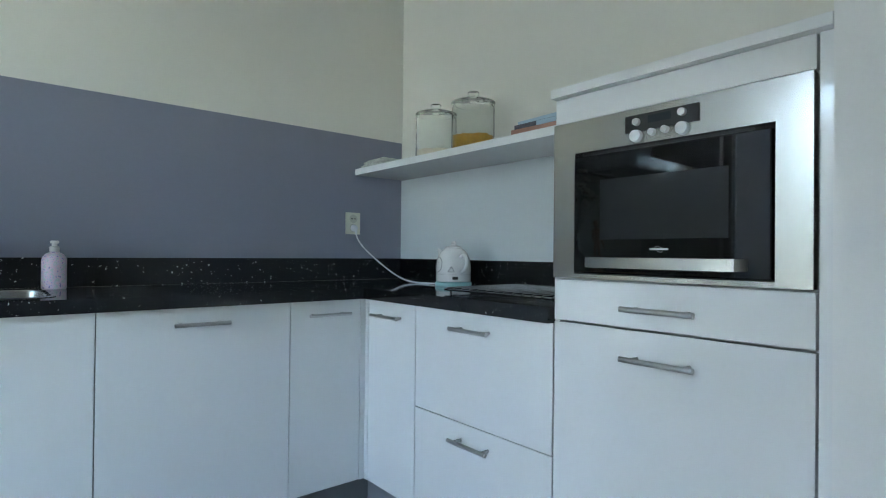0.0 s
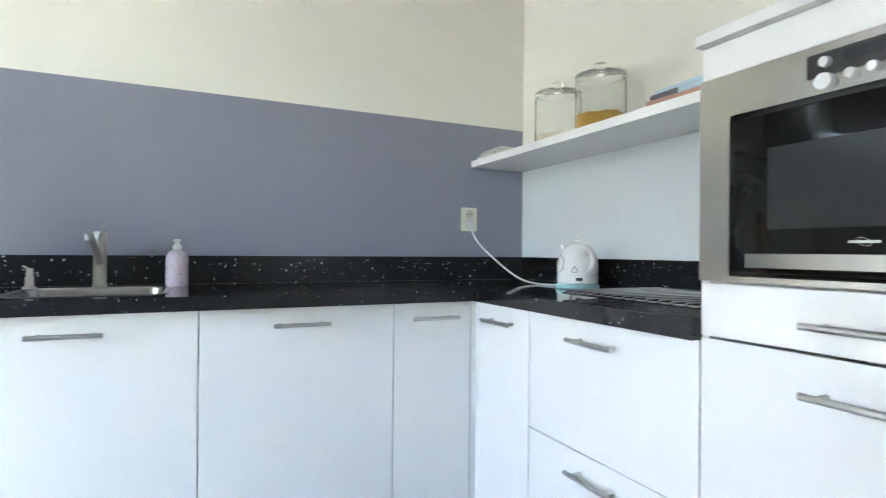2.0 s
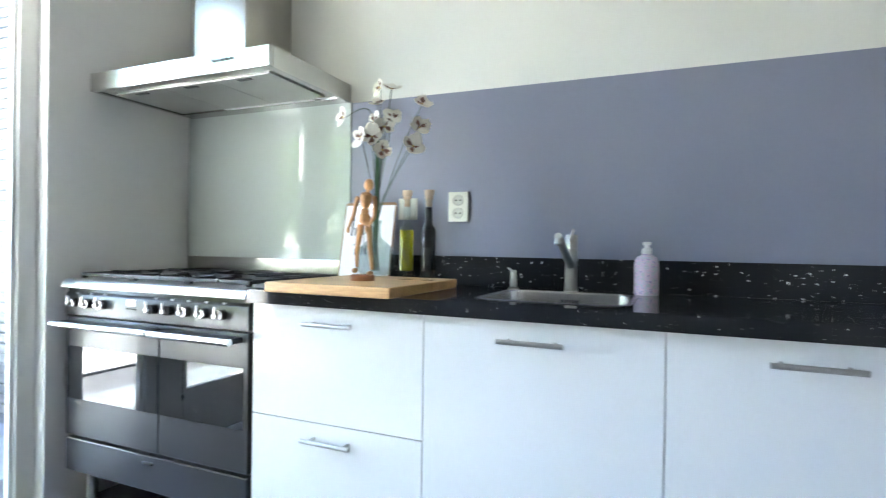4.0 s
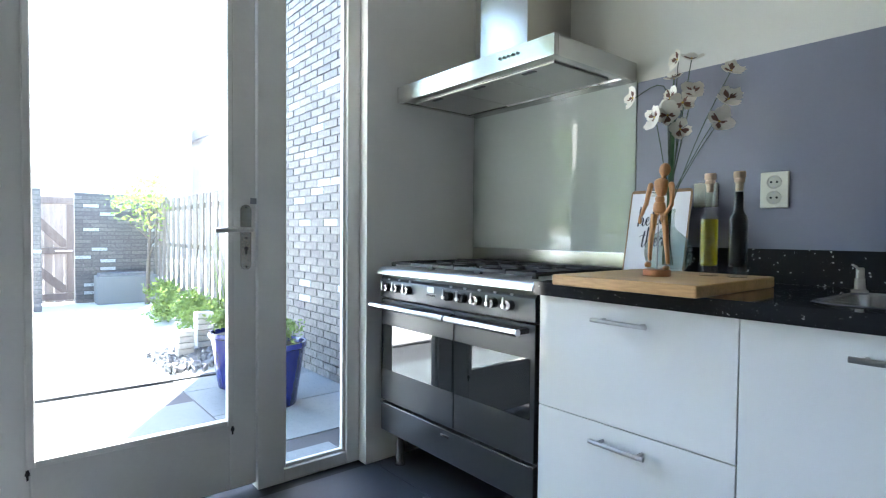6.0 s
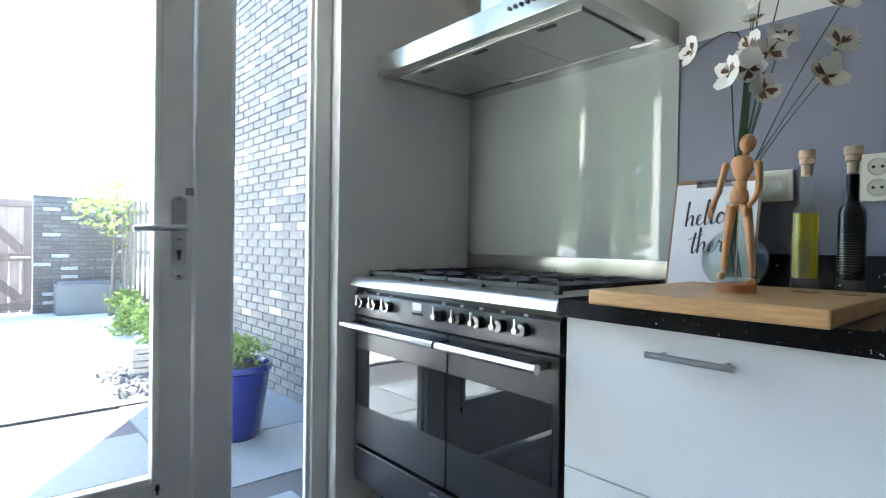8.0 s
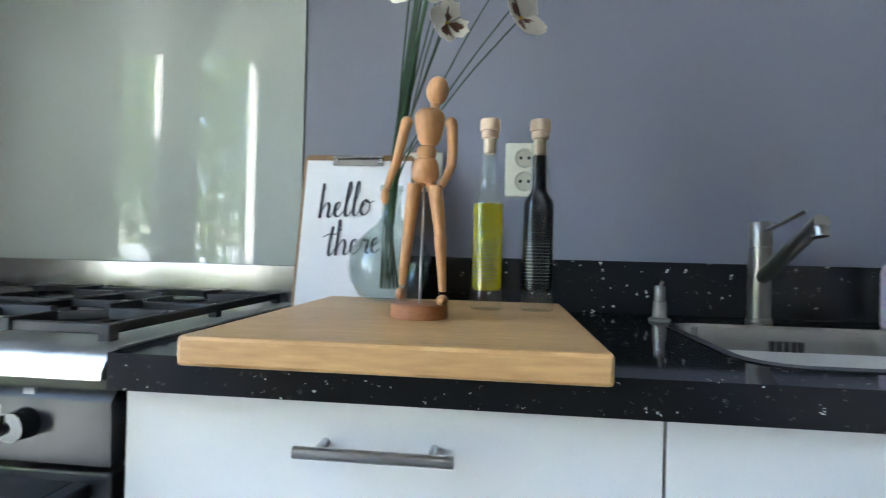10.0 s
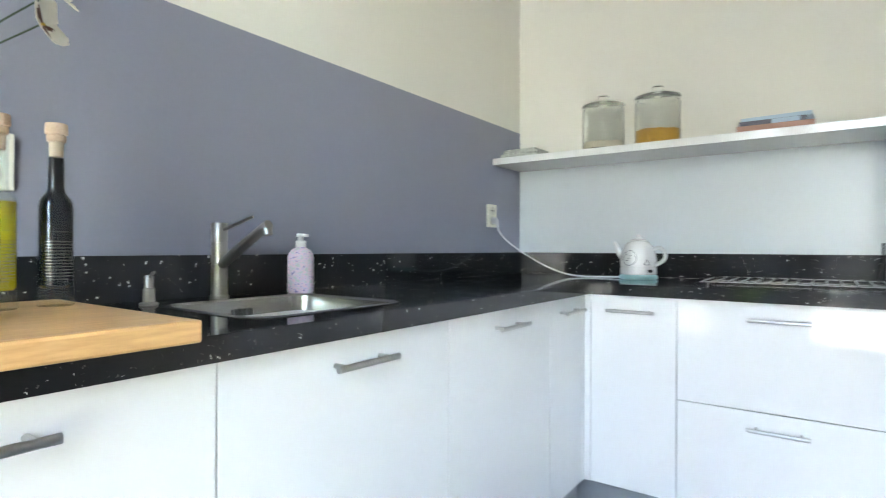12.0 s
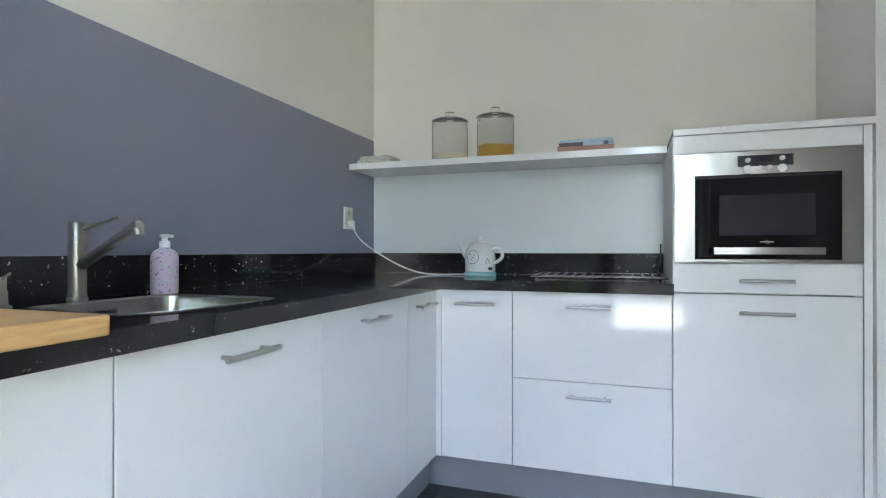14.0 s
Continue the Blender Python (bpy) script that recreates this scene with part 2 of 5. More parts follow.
def lathe(bm, profile, at=(0, 0, 0), seg=32, m=None):
    """Turns a profile of (radius, height) about the z axis."""
    rings = []
    for r, z in profile:
        if r < 1e-5:
            rings.append([bm.verts.new((0, 0, z))])
        else:
            rings.append([bm.verts.new((r * math.cos(2 * math.pi * i / seg), r * math.sin(2 * math.pi * i / seg), z)) for i in range(seg)])
    for a, b in zip(rings, rings[1:]):
        for i in range(seg):
            j = (i + 1) % seg
            if len(a) == 1 and len(b) == 1:
                continue
            if len(a) == 1:
                bm.faces.new((a[0], b[j], b[i]))
            elif len(b) == 1:
                bm.faces.new((a[i], a[j], b[0]))
            else:
                bm.faces.new((a[i], a[j], b[j], b[i]))
    vs = [v for r in rings for v in r]
    bmesh.ops.transform(bm, matrix=Matrix.Translation(at) @ (m or Matrix()), verts=vs)
    bmesh.ops.recalc_face_normals(bm, faces=list({f for v in vs for f in v.link_faces}))
    return bm


def smooth_path(pts, steps=8):
    """A soft curve through the points."""
    pts = [Vector(p) for p in pts]
    out = []
    for i in range(len(pts) - 1):
        p0, p1, p2, p3 = pts[max(i - 1, 0)], pts[i], pts[i + 1], pts[min(i + 2, len(pts) - 1)]
        for k in range(steps):
            t = k / steps
            out.append(0.5 * (2 * p1 + (p2 - p0) * t + (2 * p0 - 5 * p1 + 4 * p2 - p3) * t * t + (3 * p1 - p0 - 3 * p2 + p3) * t ** 3))
    return out + [pts[-1]]


def tube(bm, pts, r, seg=8):
    pts = [Vector(p) for p in pts]
    rings, up = [], Vector((0.12, 0.21, 0.97))
    for i, p in enumerate(pts):
        d = (pts[min(i + 1, len(pts) - 1)] - pts[max(i - 1, 0)]).normalized()
        a = d.cross(up)
        if a.length < 0.05:
            a = d.cross(Vector((1, 0, 0)))
        a.normalize()
        b = d.cross(a)
        rad = r[i] if isinstance(r, (list, tuple)) else r
        rings.append([bm.verts.new(p + rad * (math.cos(2 * math.pi * k / seg) * a + math.sin(2 * math.pi * k / seg) * b)) for k in range(seg)])
    for a, b in zip(rings, rings[1:]):
        for k in range(seg):
            bm.faces.new((a[k], a[(k + 1) % seg], b[(k + 1) % seg], b[k]))
    bm.faces.new(rings[0][::-1])
    bm.faces.new(rings[-1])
    bmesh.ops.recalc_face_normals(bm, faces=bm.faces[:])
    return bm


def prism(bm, outline, axis, a0, a1):
    """A straight body over an outline: axis 'x' takes (y, z) points, 'y' takes (x, z), 'z' takes (x, y)."""
    put = {"x": lambda p, a: (a, p[0], p[1]), "y": lambda p, a: (p[0], a, p[1]), "z": lambda p, a: (p[0], p[1], a)}[axis]
    lo, hi = [[bm.verts.new(put(p, a)) for p in outline] for a in (a0, a1)]
    n = len(outline)
    fs = [bm.faces.new((lo[i], lo[(i + 1) % n], hi[(i + 1) % n], hi[i])) for i in range(n)]
    fs += [bm.faces.new(lo[::-1]), bm.faces.new(hi)]
    bmesh.ops.recalc_face_normals(bm, faces=fs)
    return bm


def thing(name, at, label, category, group="", kind=""):
    ob = new(name)
    ob.location = at
    ob.empty_display_size = 0.05
    return tagged(ob, label, category, group, kind)


def finish(name, bm, material, origin):
    me = bpy.data.meshes.new(name)
    bmesh.ops.translate(bm, vec=-Vector(origin), verts=bm.verts[:])
    flat = bm.faces.layers.int.get("flat")
    for f in bm.faces:
        f.smooth = not (flat and f[flat])
    bm.to_mesh(me)
    bm.free()
    me.materials.append(material)
    keep = [p.use_smooth for p in me.polygons]
    me.set_sharp_from_angle(angle=radians(35))
    me.polygons.foreach_set("use_smooth", keep)
    return me


def part(name, bm, material, parent, label=""):
    """One mesh, in world places, as a part of a thing or of a part."""
    top = parent
    while top.parent:
        top = top.parent
    ob = new(name, finish(name, bm, material, top.location))
    ob.parent = parent
    return tagged(ob, label)


def solid(name, bm, material, label, category, kind="structure", group="", at=(0, 0, 0)):
    ob = new(name, finish(name, bm, material, at))
    ob.location = at
    return tagged(ob, label, category, group, kind)


# ---- the large structure ----
CEIL = 2.62
LX, DOOR_Y0, DOOR_Y1, DOOR_TOP = -3.63, -2.02, -0.645, 2.38
COUNTER = 0.892
FY, FX = -0.58, -0.58          # faces of the unit fronts

solid("wall_back", bx(-3.9, 0.15, 0, 0.15, 0, CEIL), WALL, "cream painted kitchen wall above the worktop", "wall")
solid("wall_right", bx(0, 0.15, -2.12, 0, 0, CEIL), WALL, "cream painted wall behind the shelf", "wall")
solid("wall_stub", bx(-0.60, 0.15, -6.65, -2.12, 0, CEIL), WHITE_WALL, "smooth white painted wall beside the tall unit", "wall")
bm = bmesh.new()
box(bm, -3.80, LX, DOOR_Y1, 0, 0, CEIL)
box(bm, -3.80, LX, DOOR_Y0, DOOR_Y1, DOOR_TOP, CEIL)
box(bm, -3.80, LX, -6.5, DOOR_Y0, 0, CEIL)
solid("wall_left", bm, WHITE_WALL, "white painted wall with the garden door opening", "wall")
solid("wall_front", bx(-3.9, -0.60, -6.65, -6.5, 0, CEIL), WHITE_WALL, "plain white painted wall", "wall")
solid("ceiling", bx(-3.9, 0.15, -6.65, 0.15, CEIL, CEIL + 0.12), CEILING, "plain white ceiling", "ceiling")
floor = solid("floor", bx(-3.9, 0.15, -6.65, 0.15, -0.12, -0.006), GROUT, "floor of large dark slate tiles", "floor")

# painted and glazed wall areas, a little proud of the wall
solid("wall_band_violet", bx(-2.708, -0.006, -0.003, 0, COUNTER + 0.05, 1.626), PURPLE, "band of grey-violet paint above the worktop", "wall paint")
solid("splash_panel", bx(-0.006, 0, -1.508, -0.003, COUNTER + 0.05, 1.422), PANEL, "pale blue-grey splash panel below the shelf", "splash panel")
solid("glass_splashback", bx(-3.628, -2.709, -0.008, 0, 0.90, 1.63), BACK_GLASS, "glossy pale green glass splashback behind the cooker", "splashback")

# ---- garden door and side light ----
door = thing("door_1", (-3.72, -1.53, 0), "white painted glazed garden door, closed", "door", kind="structure")
FX0, FX1 = -3.757, -3.69
bm = bmesh.new()
box(bm, FX0, FX1, -1.11, -1.0, 0, DOOR_TOP, 0.003)
box(bm, FX0, FX1, -0.708, DOOR_Y1, 0, DOOR_TOP, 0.003)
box(bm, FX0, FX1, DOOR_Y0, -1.955, 0, DOOR_TOP, 0.003)
box(bm, FX0, FX1, -1.955, -1.11, DOOR_TOP - 0.07, DOOR_TOP, 0.003)
box(bm, FX0, FX1, -1.0, -0.708, DOOR_TOP - 0.07, DOOR_TOP, 0.003)
box(bm, FX0, FX1, -1.0, -0.708, 0, 0.055, 0.003)
solid("door_frame", bm, FRAME, "white painted wooden frame of the garden door and side light", "door frame")
side = thing("window_1", (-3.73, -0.85, 0.05), "tall narrow side light beside the garden door", "window", kind="structure")
bm = bmesh.new()
for y0, y1, z0, z1 in ((-1.0, -0.985, 0.055, DOOR_TOP - 0.07), (-0.723, -0.708, 0.055, DOOR_TOP - 0.07), (-0.985, -0.723, 0.055, 0.07), (-0.985, -0.723, DOOR_TOP - 0.085, DOOR_TOP - 0.07)):
    box(bm, -3.725, -3.705, y0, y1, z0, z1, 0.003)
part("glazing_bead", bm, FRAME, side)
p = part("pane", bx(-3.752, -3.748, -0.998, -0.71, 0.06, DOOR_TOP - 0.075), PANE, side)
p.visible_shadow = False

DT = DOOR_TOP - 0.075
GY0, GY1, GZ0 = -1.835, -1.217, 0.297
bm = bmesh.new()
box(bm, -3.755, -3.70, -1.95, GY0, 0.03, DT, 0.004)
box(bm, -3.755, -3.70, GY1, -1.115, 0.03, DT, 0.004)
box(bm, -3.755, -3.70, GY0, GY1, 0.03, GZ0, 0.004)
box(bm, -3.755, -3.70, GY0, GY1, DT - 0.11, DT, 0.004)
leaf = part("door_leaf", bm, FRAME, door)
bm = bmesh.new()
for y0, y1, z0, z1 in ((GY0 - 0.012, GY0 + 0.012, GZ0 - 0.012, DT - 0.1), (GY1 - 0.012, GY1 + 0.012, GZ0 - 0.012, DT - 0.1), (GY0 + 0.012, GY1 - 0.012, GZ0 - 0.012, GZ0 + 0.012), (GY0 + 0.012, GY1 - 0.012, DT - 0.122, DT - 0.1)):
    box(bm, -3.715, -3.688, y0, y1, z0, z1, 0.005)
part("glazing_bead", bm, FRAME, leaf)
p = part("pane", bx(-3.750, -3.744, GY0, GY1, GZ0, DT - 0.11), PANE, door)
p.visible_shadow = False
bm = bmesh.new()
prism(bm, [(-1.156 + 0.021 * math.cos(a), (1.125 if math.sin(a) >= 0 else 0.912) + 0.021 * math.sin(a)) for a in [i * math.pi / 10 for i in range(20)]], "x", -3.70, -3.692)
plate = part("handle_plate", bm, STEEL, door, "brushed steel long plate with keyhole")
bm = bmesh.new()
rod(bm, (-3.692, -1.155, 1.048), (-3.645, -1.155, 1.048), 0.010)
tube(bm, smooth_path([(-3.645, -1.148, 1.048), (-3.643, -1.18, 1.048), (-3.643, -1.23, 1.047), (-3.645, -1.288, 1.043)]), 0.010, 12)
part("lever", bm, NICKEL, plate, "satin steel door lever")
bm = bmesh.new()
rod(bm, (-3.6925, -1.156, 0.975), (-3.6905, -1.156, 0.975), 0.008)
box(bm, -3.6925, -3.6905, -1.160, -1.152, 0.952, 0.973)
for z in (1.135, 1.015, 0.903):
    rod(bm, (-3.6925, -1.156, z), (-3.6905, -1.156, z), 0.004)
part("keyhole", bm, BLACK, plate)
for y in (GY0 - 0.008, GY1 + 0.008):
    bm = bmesh.new()
    rod(bm, (-3.694, y, GZ0 - 0.016), (-3.694, y, GZ0 - 0.048), 0.0045, 0.003, 10)
    rod(bm, (-3.694, y, GZ0 - 0.024), (-3.694, y, GZ0 - 0.032), 0.007, None, 10)
    part("drain_fitting", bm, GAP, leaf, "small dark fitting under the glazing bead")
part("lock_sticker", bx(-3.70, -3.697, -1.137, -1.113, 1.150, 1.173), PLINTH, door, "small grey alarm contact")


# ---- kitchen units ----
def bar_handle(front, centre, axis, parent, length=0.168):
    """A round bar on two posts, on a front that faces -y (axis x) or -x (axis y)."""
    bm = bmesh.new()
    c = Vector(centre)
    d = Vector((1, 0, 0)) if axis == "x" else Vector((0, 1, 0))
    o = Vector((0, -1, 0)) if axis == "x" else Vector((-1, 0, 0))
    rod(bm, c + o * 0.034 - d * length / 2, c + o * 0.034 + d * length / 2, 0.0065)
    for s in (-1, 1):
        rod(bm, c + d * s * length * 0.36, c + o * 0.034 + d * s * length * 0.36, 0.005)
    return part("handle", bm, NICKEL, parent, "satin nickel bar handle")


ZB, ZT, TH = 0.145, 0.852, 0.019


def base_unit(axis, a0, a1, fronts, label, category="kitchen cabinet"):
    """A floor unit against the back wall (axis x) or the right wall (axis y); fronts: (z0, z1, handle height, name)."""
    g = 0.0016
    mid = (a0 + a1) / 2
    at = (mid, -0.3, 0) if axis == "x" else (-0.3, mid, 0)
    t = thing("base_cabinet", at, label, category, "fitted kitchen units")
    lo, hi = min(a0, a1), max(a0, a1)
    if axis == "x":
        part("body", bx(lo + g, hi - g, FY + TH + 0.006, -0.02, ZB, ZT), CARCASS, t)
        part("plinth", bx(lo, hi, FY + 0.05, FY + 0.066, 0, ZB - 0.002), PLINTH, t, "grey plinth board")
    else:
        part("body", bx(FX + TH + 0.006, -0.02, lo + g, hi - g, ZB, ZT), CARCASS, t)
        part("plinth", bx(FX + 0.05, FX + 0.066, lo, hi, 0, ZB - 0.002), PLINTH, t, "grey plinth board")
    for z0, z1, hz, nm in fronts:
        if axis == "x":
            f = part(nm, bx(lo + g, hi - g, FY, FY + TH, z0 + g, z1 - g, 0.0012), GLOSS, t, "glossy white front")
            if hz:
                bar_handle(f, ({X1 + X2: -1.7925, X2 + X3: -1.194}.get(lo + hi, mid), FY, hz), "x", f)
        else:
            f = part(nm, bx(FX, FX + TH, lo + g, hi - g, z0 + g, z1 - g, 0.0012), GLOSS, t, "glossy white front")
            if hz:
                bar_handle(f, (FX, mid, hz), "y", f)
    return t


HZ = 0.798
X0, X1, X2, X3, X4 = -2.692, -2.093, -1.480, -0.892, -0.603
base_unit("x", X0, X1, [(ZB, 0.500, 0.452, "drawer_front"), (0.500, ZT, HZ + 0.001, "drawer_front")], "white gloss drawer unit next to the cooker")
base_unit("x", X1, X2, [(ZB, ZT, HZ, "door")], "white gloss cupboard under the sink")
base_unit("x", X2, X3, [(ZB, ZT, HZ, "door")], "white gloss cupboard with a wide plain door")
base_unit("x", X3, X4, [(ZB, ZT, HZ, "door")], "narrow white gloss cupboard in the corner run")
base_unit("y", -0.603, -0.907, [(ZB, ZT, HZ - 0.003, "door")], "narrow white gloss cupboard at the corner")
base_unit("y", -0.907, -1.505, [(ZB, 0.501, 0.448, "drawer_front"), (0.501, ZT, HZ - 0.003, "drawer_front")], "white gloss unit with two deep drawers")
bm = bmesh.new()
prism(bm, [(-0.602, FY), (FX, FY), (FX, -0.602), (FX + 0.02, -0.602), (FX + 0.02, FY + 0.02), (-0.602, FY + 0.02)], "z", ZB, ZT)
solid("corner_post", bm, GLOSS, "white corner strip between the cupboard runs", "filler strip", "")

bm = bmesh.new()
prism(bm, [(-0.603, FY + 0.05), (FX + 0.05, FY + 0.05), (FX + 0.05, -0.603), (FX + 0.066, -0.603), (FX + 0.066, FY + 0.066), (-0.603, FY + 0.066)], "z", 0, ZB - 0.002)
solid("plinth_corner", bm, PLINTH, "grey plinth board in the corner of the units", "plinth", "")

# tall unit
tall = thing("tall_cabinet", (-0.3, -1.79, 0), "tall white gloss unit housing the built-in microwave", "kitchen cabinet", "fitted kitchen units")
TY0, TY1 = -2.092, -1.506
bm = bmesh.new()
box(bm, FX + TH + 0.002, -0.01, TY0, TY0 + 0.018, ZB, 1.432)
box(bm, FX + 0.004, -0.01, TY1 - 0.018, TY1, ZB, 1.432)
box(bm, -0.02, -0.01, TY0 + 0.018, TY1 - 0.018, ZB, 1.432)
box(bm, FX + TH + 0.002, -0.02, TY0 + 0.018, TY1 - 0.018, 0.95, 0.968)
box(bm, FX + TH + 0.002, -0.02, TY0 + 0.018, TY1 - 0.018, 1.37, 1.388)
part("body", bm, CARCASS, tall)
part("top_panel", bx(-0.602, -0.01, -2.120, -1.506, 1.432, 1.455, 0.0015), GLOSS, tall)
part("upper_front", bx(FX, FX + TH, TY0 + 0.002, TY1 - 0.002, 1.367, 1.431, 0.0012), GLOSS, tall)
f = part("drawer_front", bx(FX, FX + TH, TY0 + 0.002, TY1 - 0.002, 0.862, 0.966, 0.0012), GLOSS, tall, "glossy white front")
bar_handle(f, (FX, -1.803, 0.907), "y", f)
f = part("door", bx(FX, FX + TH, TY0 + 0.002, TY1 - 0.002, ZB + 0.002, 0.857, 0.0012), GLOSS, tall, "glossy white front")
bar_handle(f, (FX, -1.803, 0.794), "y", f)
part("filler_strip", bx(FX + 0.002, FX + 0.02, -2.118, TY0 - 0.002, ZB, 1.432, 0.001), GLOSS, tall)
part("plinth", bx(FX + 0.05, FX + 0.066, -2.118, TY1, 0, ZB - 0.002), PLINTH, tall, "grey plinth board")

# worktop with a hole for the sink
SX0, SX1, SY0, SY1 = -1.975, -1.575, -0.515, -0.155
wt = thing("worktop", (-1.3, -0.3, COUNTER - 0.04), "black quartz worktop with pale flecks", "worktop")
EDGE = -0.607
bm = bmesh.new()
z0, z1 = COUNTER - 0.041, COUNTER


def rounded(x0, x1, y0, y1, r, n=6):
    out = []
    for cx, cy, a in ((x1 - r, y1 - r, 0), (x0 + r, y1 - r, 90), (x0 + r, y0 + r, 180), (x1 - r, y0 + r, 270)):
        out += [(cx + r * math.cos(radians(a + 90 * k / n)), cy + r * math.sin(radians(a + 90 * k / n))) for k in range(n + 1)]
    return out


def plate_with_hole(bm, x0, x1, y0, y1, hole, z0, z1):
    """A slab with a rounded hole through it."""
    outer = []
    for hx, hy in hole:
        mx, my = (SX0 + SX1) / 2, (SY0 + SY1) / 2
        dx, dy = hx - mx, hy - my
        k = min((x1 - mx) / dx if dx > 1e-6 else 1e9, (x0 - mx) / dx if dx < -1e-6 else 1e9, (y1 - my) / dy if dy > 1e-6 else 1e9, (y0 - my) / dy if dy < -1e-6 else 1e9)
        outer.append((mx + dx * k, my + dy * k))
    n = len(hole)
    rings = [[bm.verts.new((x, y, z)) for x, y in pts] for pts, z in ((outer, z0), (outer, z1), (hole, z1), (hole, z0))]
    for a, b in zip(rings, rings[1:] + rings[:1]):
        for i in range(n):
            bm.faces.new((a[i], a[(i + 1) % n], b[(i + 1) % n], b[i]))
    # corners of the slab
    for cx, cy in ((x0, y0), (x1, y0), (x1, y1), (x0, y1)):
        near = sorted(range(n), key=lambda i: (outer[i][0] - cx) ** 2 + (outer[i][1] - cy) ** 2)
        ia = next(i for i in near if abs(outer[i][0] - cx) < 1e-5)
        ib = next(i for i in near if abs(outer[i][1] - cy) < 1e-5)
        lo, hi = bm.verts.new((cx, cy, z0)), bm.verts.new((cx, cy, z1))
        bm.faces.new((rings[1][ia], rings[1][ib], hi))
        bm.faces.new((rings[0][ia], rings[0][ib], lo))
        bm.faces.new((rings[0][ia], rings[1][ia], hi, lo))
        bm.faces.new((rings[0][ib], rings[1][ib], hi, lo))
    bmesh.ops.recalc_face_normals(bm, faces=bm.faces[:])


HOLE = rounded(SX0, SX1, SY0, SY1, 0.06)
plate_with_hole(bm, -2.25, -1.30, EDGE, -0.002, HOLE, z0, z1)
box(bm, -2.695, -2.25, EDGE, -0.002, z0, z1)
prism(bm, [(-1.30, EDGE), (EDGE, EDGE), (EDGE, -1.508), (-0.002, -1.508), (-0.002, -0.002), (-1.30, -0.002)], "z", z0, z1)
part("slab", bm, STONE, wt)
part("upstand", bx(-2.695, -0.022, -0.022, -0.004, COUNTER + 0.0005, 1.000, 0.001), STONE, wt, "black flecked upstand strip")
part("upstand", bx(-0.022, -0.007, -1.508, -0.004, COUNTER + 0.0005, 1.000, 0.001), STONE, wt, "black flecked upstand strip")

# sink
sink = thing("sink", ((SX0 + SX1) / 2, (SY0 + SY1) / 2, COUNTER - 0.18), "brushed steel sink bowl set into the worktop", "sink")
bm = bmesh.new()
levels = [(0.012, 0.0015), (0.0, 0.003), (-0.006, -0.002), (-0.010, -0.03), (-0.016, -0.14), (-0.04, -0.165)]
rings = []
for grow, dz in levels:
    rr = max(0.02, 0.06 + grow)
    rings.append([bm.verts.new((x, y, COUNTER + dz)) for x, y in rounded(SX0 - grow, SX1 + grow, SY0 - grow, SY1 + grow, rr)])
for a, b in zip(rings, rings[1:]):
    for i in range(len(a)):
        bm.faces.new((a[i], a[(i + 1) % len(a)], b[(i + 1) % len(a)], b[i]))
bm.faces.new(rings[-1])
bmesh.ops.recalc_face_normals(bm, faces=bm.faces[:])
part("bowl", bm, SINK_STEEL, sink)
bm = bmesh.new()
lathe(bm, [(0.0, 0.004), (0.02, 0.004), (0.04, 0.002), (0.042, 0.0)], ((SX0 + SX1) / 2, -0.33, COUNTER - 0.164))
part("drain", bm, CHROME, sink)
bm = bmesh.new()
for i in range(5):
    box(bm, -1.80 + i * 0.012, -1.793 + i * 0.012, SY1 - 0.0125, SY1 - 0.011, COUNTER - 0.05, COUNTER - 0.022)
part("overflow", bm, BLACK, sink)

# ---- cooker ----
KNOB = mat("polished_black_knob", (0.02, 0.02, 0.022), 0.12, vary=0, **{"Coat Weight": 0.6})
cook = thing("range_cooker", (-3.15, -0.3, 0), "wide anthracite range cooker with steel trim and two ovens", "cooker")
CX0, CX1 = -3.602, -2.702
part("body", bx(CX0, CX1, -0.555, -0.03, 0.155, 0.87, 0.002), ANTHRACITE, cook)
bm = bmesh.new()
prism(bm, [(-0.03, 0.87), (-0.03, 0.892)] + [(-0.572 - 0.035 * math.sin(i * math.pi / 20), 0.860 + 0.033 * math.cos(i * math.pi / 20)) for i in range(11)] + [(-0.595, 0.860), (-0.58, 0.87)], "x", CX0, CX1)
part("hob_top", bm, HOB_STEEL, cook, "brushed steel hob with a rounded front lip")
part("backguard", bx(CX0, CX1, -0.032, -0.012, 0.885, 0.972, 0.003), STEEL_X, cook, "brushed steel rear upstand")
bm = bmesh.new()
prism(bm, [(-0.556, 0.757), (-0.556, 0.861), (-0.578, 0.861), (-0.5795, 0.844), (-0.5815, 0.8405), (-0.5885, 0.8335), (-0.590, 0.830), (-0.588, 0.757)], "x", CX0, CX1)
panel = part("control_panel", bm, ANTHRACITE, cook, "anthracite control panel with a slanting ledge")
for kx in (-3.537, -3.46, -3.383, -3.12, -3.042, -2.965, -2.886, -2.808):
    bm = bmesh.new()
    rod(bm, (kx, -0.585, 0.803), (kx, -0.612, 0.803), 0.019, 0.0165, 24)
    k = part("knob", bm, KNOB, panel, "black knob with a steel pointer")
    bm = bmesh.new()
    box(bm, kx - 0.0155, kx - 0.0095, -0.618, -0.612, 0.802, 0.830, 0.002)
    rod(bm, (kx - 0.012, -0.612, 0.800), (kx - 0.0125, -0.619, 0.800), 0.0075)
    part("pointer", bm, NICKEL, panel)
    part("symbol", bx(kx - 0.007, kx + 0.007, -0.5872, -0.583, 0.8335, 0.8420), PLINTH, panel)
part("clock_display", bx(-3.262, -3.218, -0.5915, -0.589, 0.805, 0.829, 0.001), mat("lcd_grey", (0.55, 0.58, 0.55), 0.2), panel, "small pale clock display")
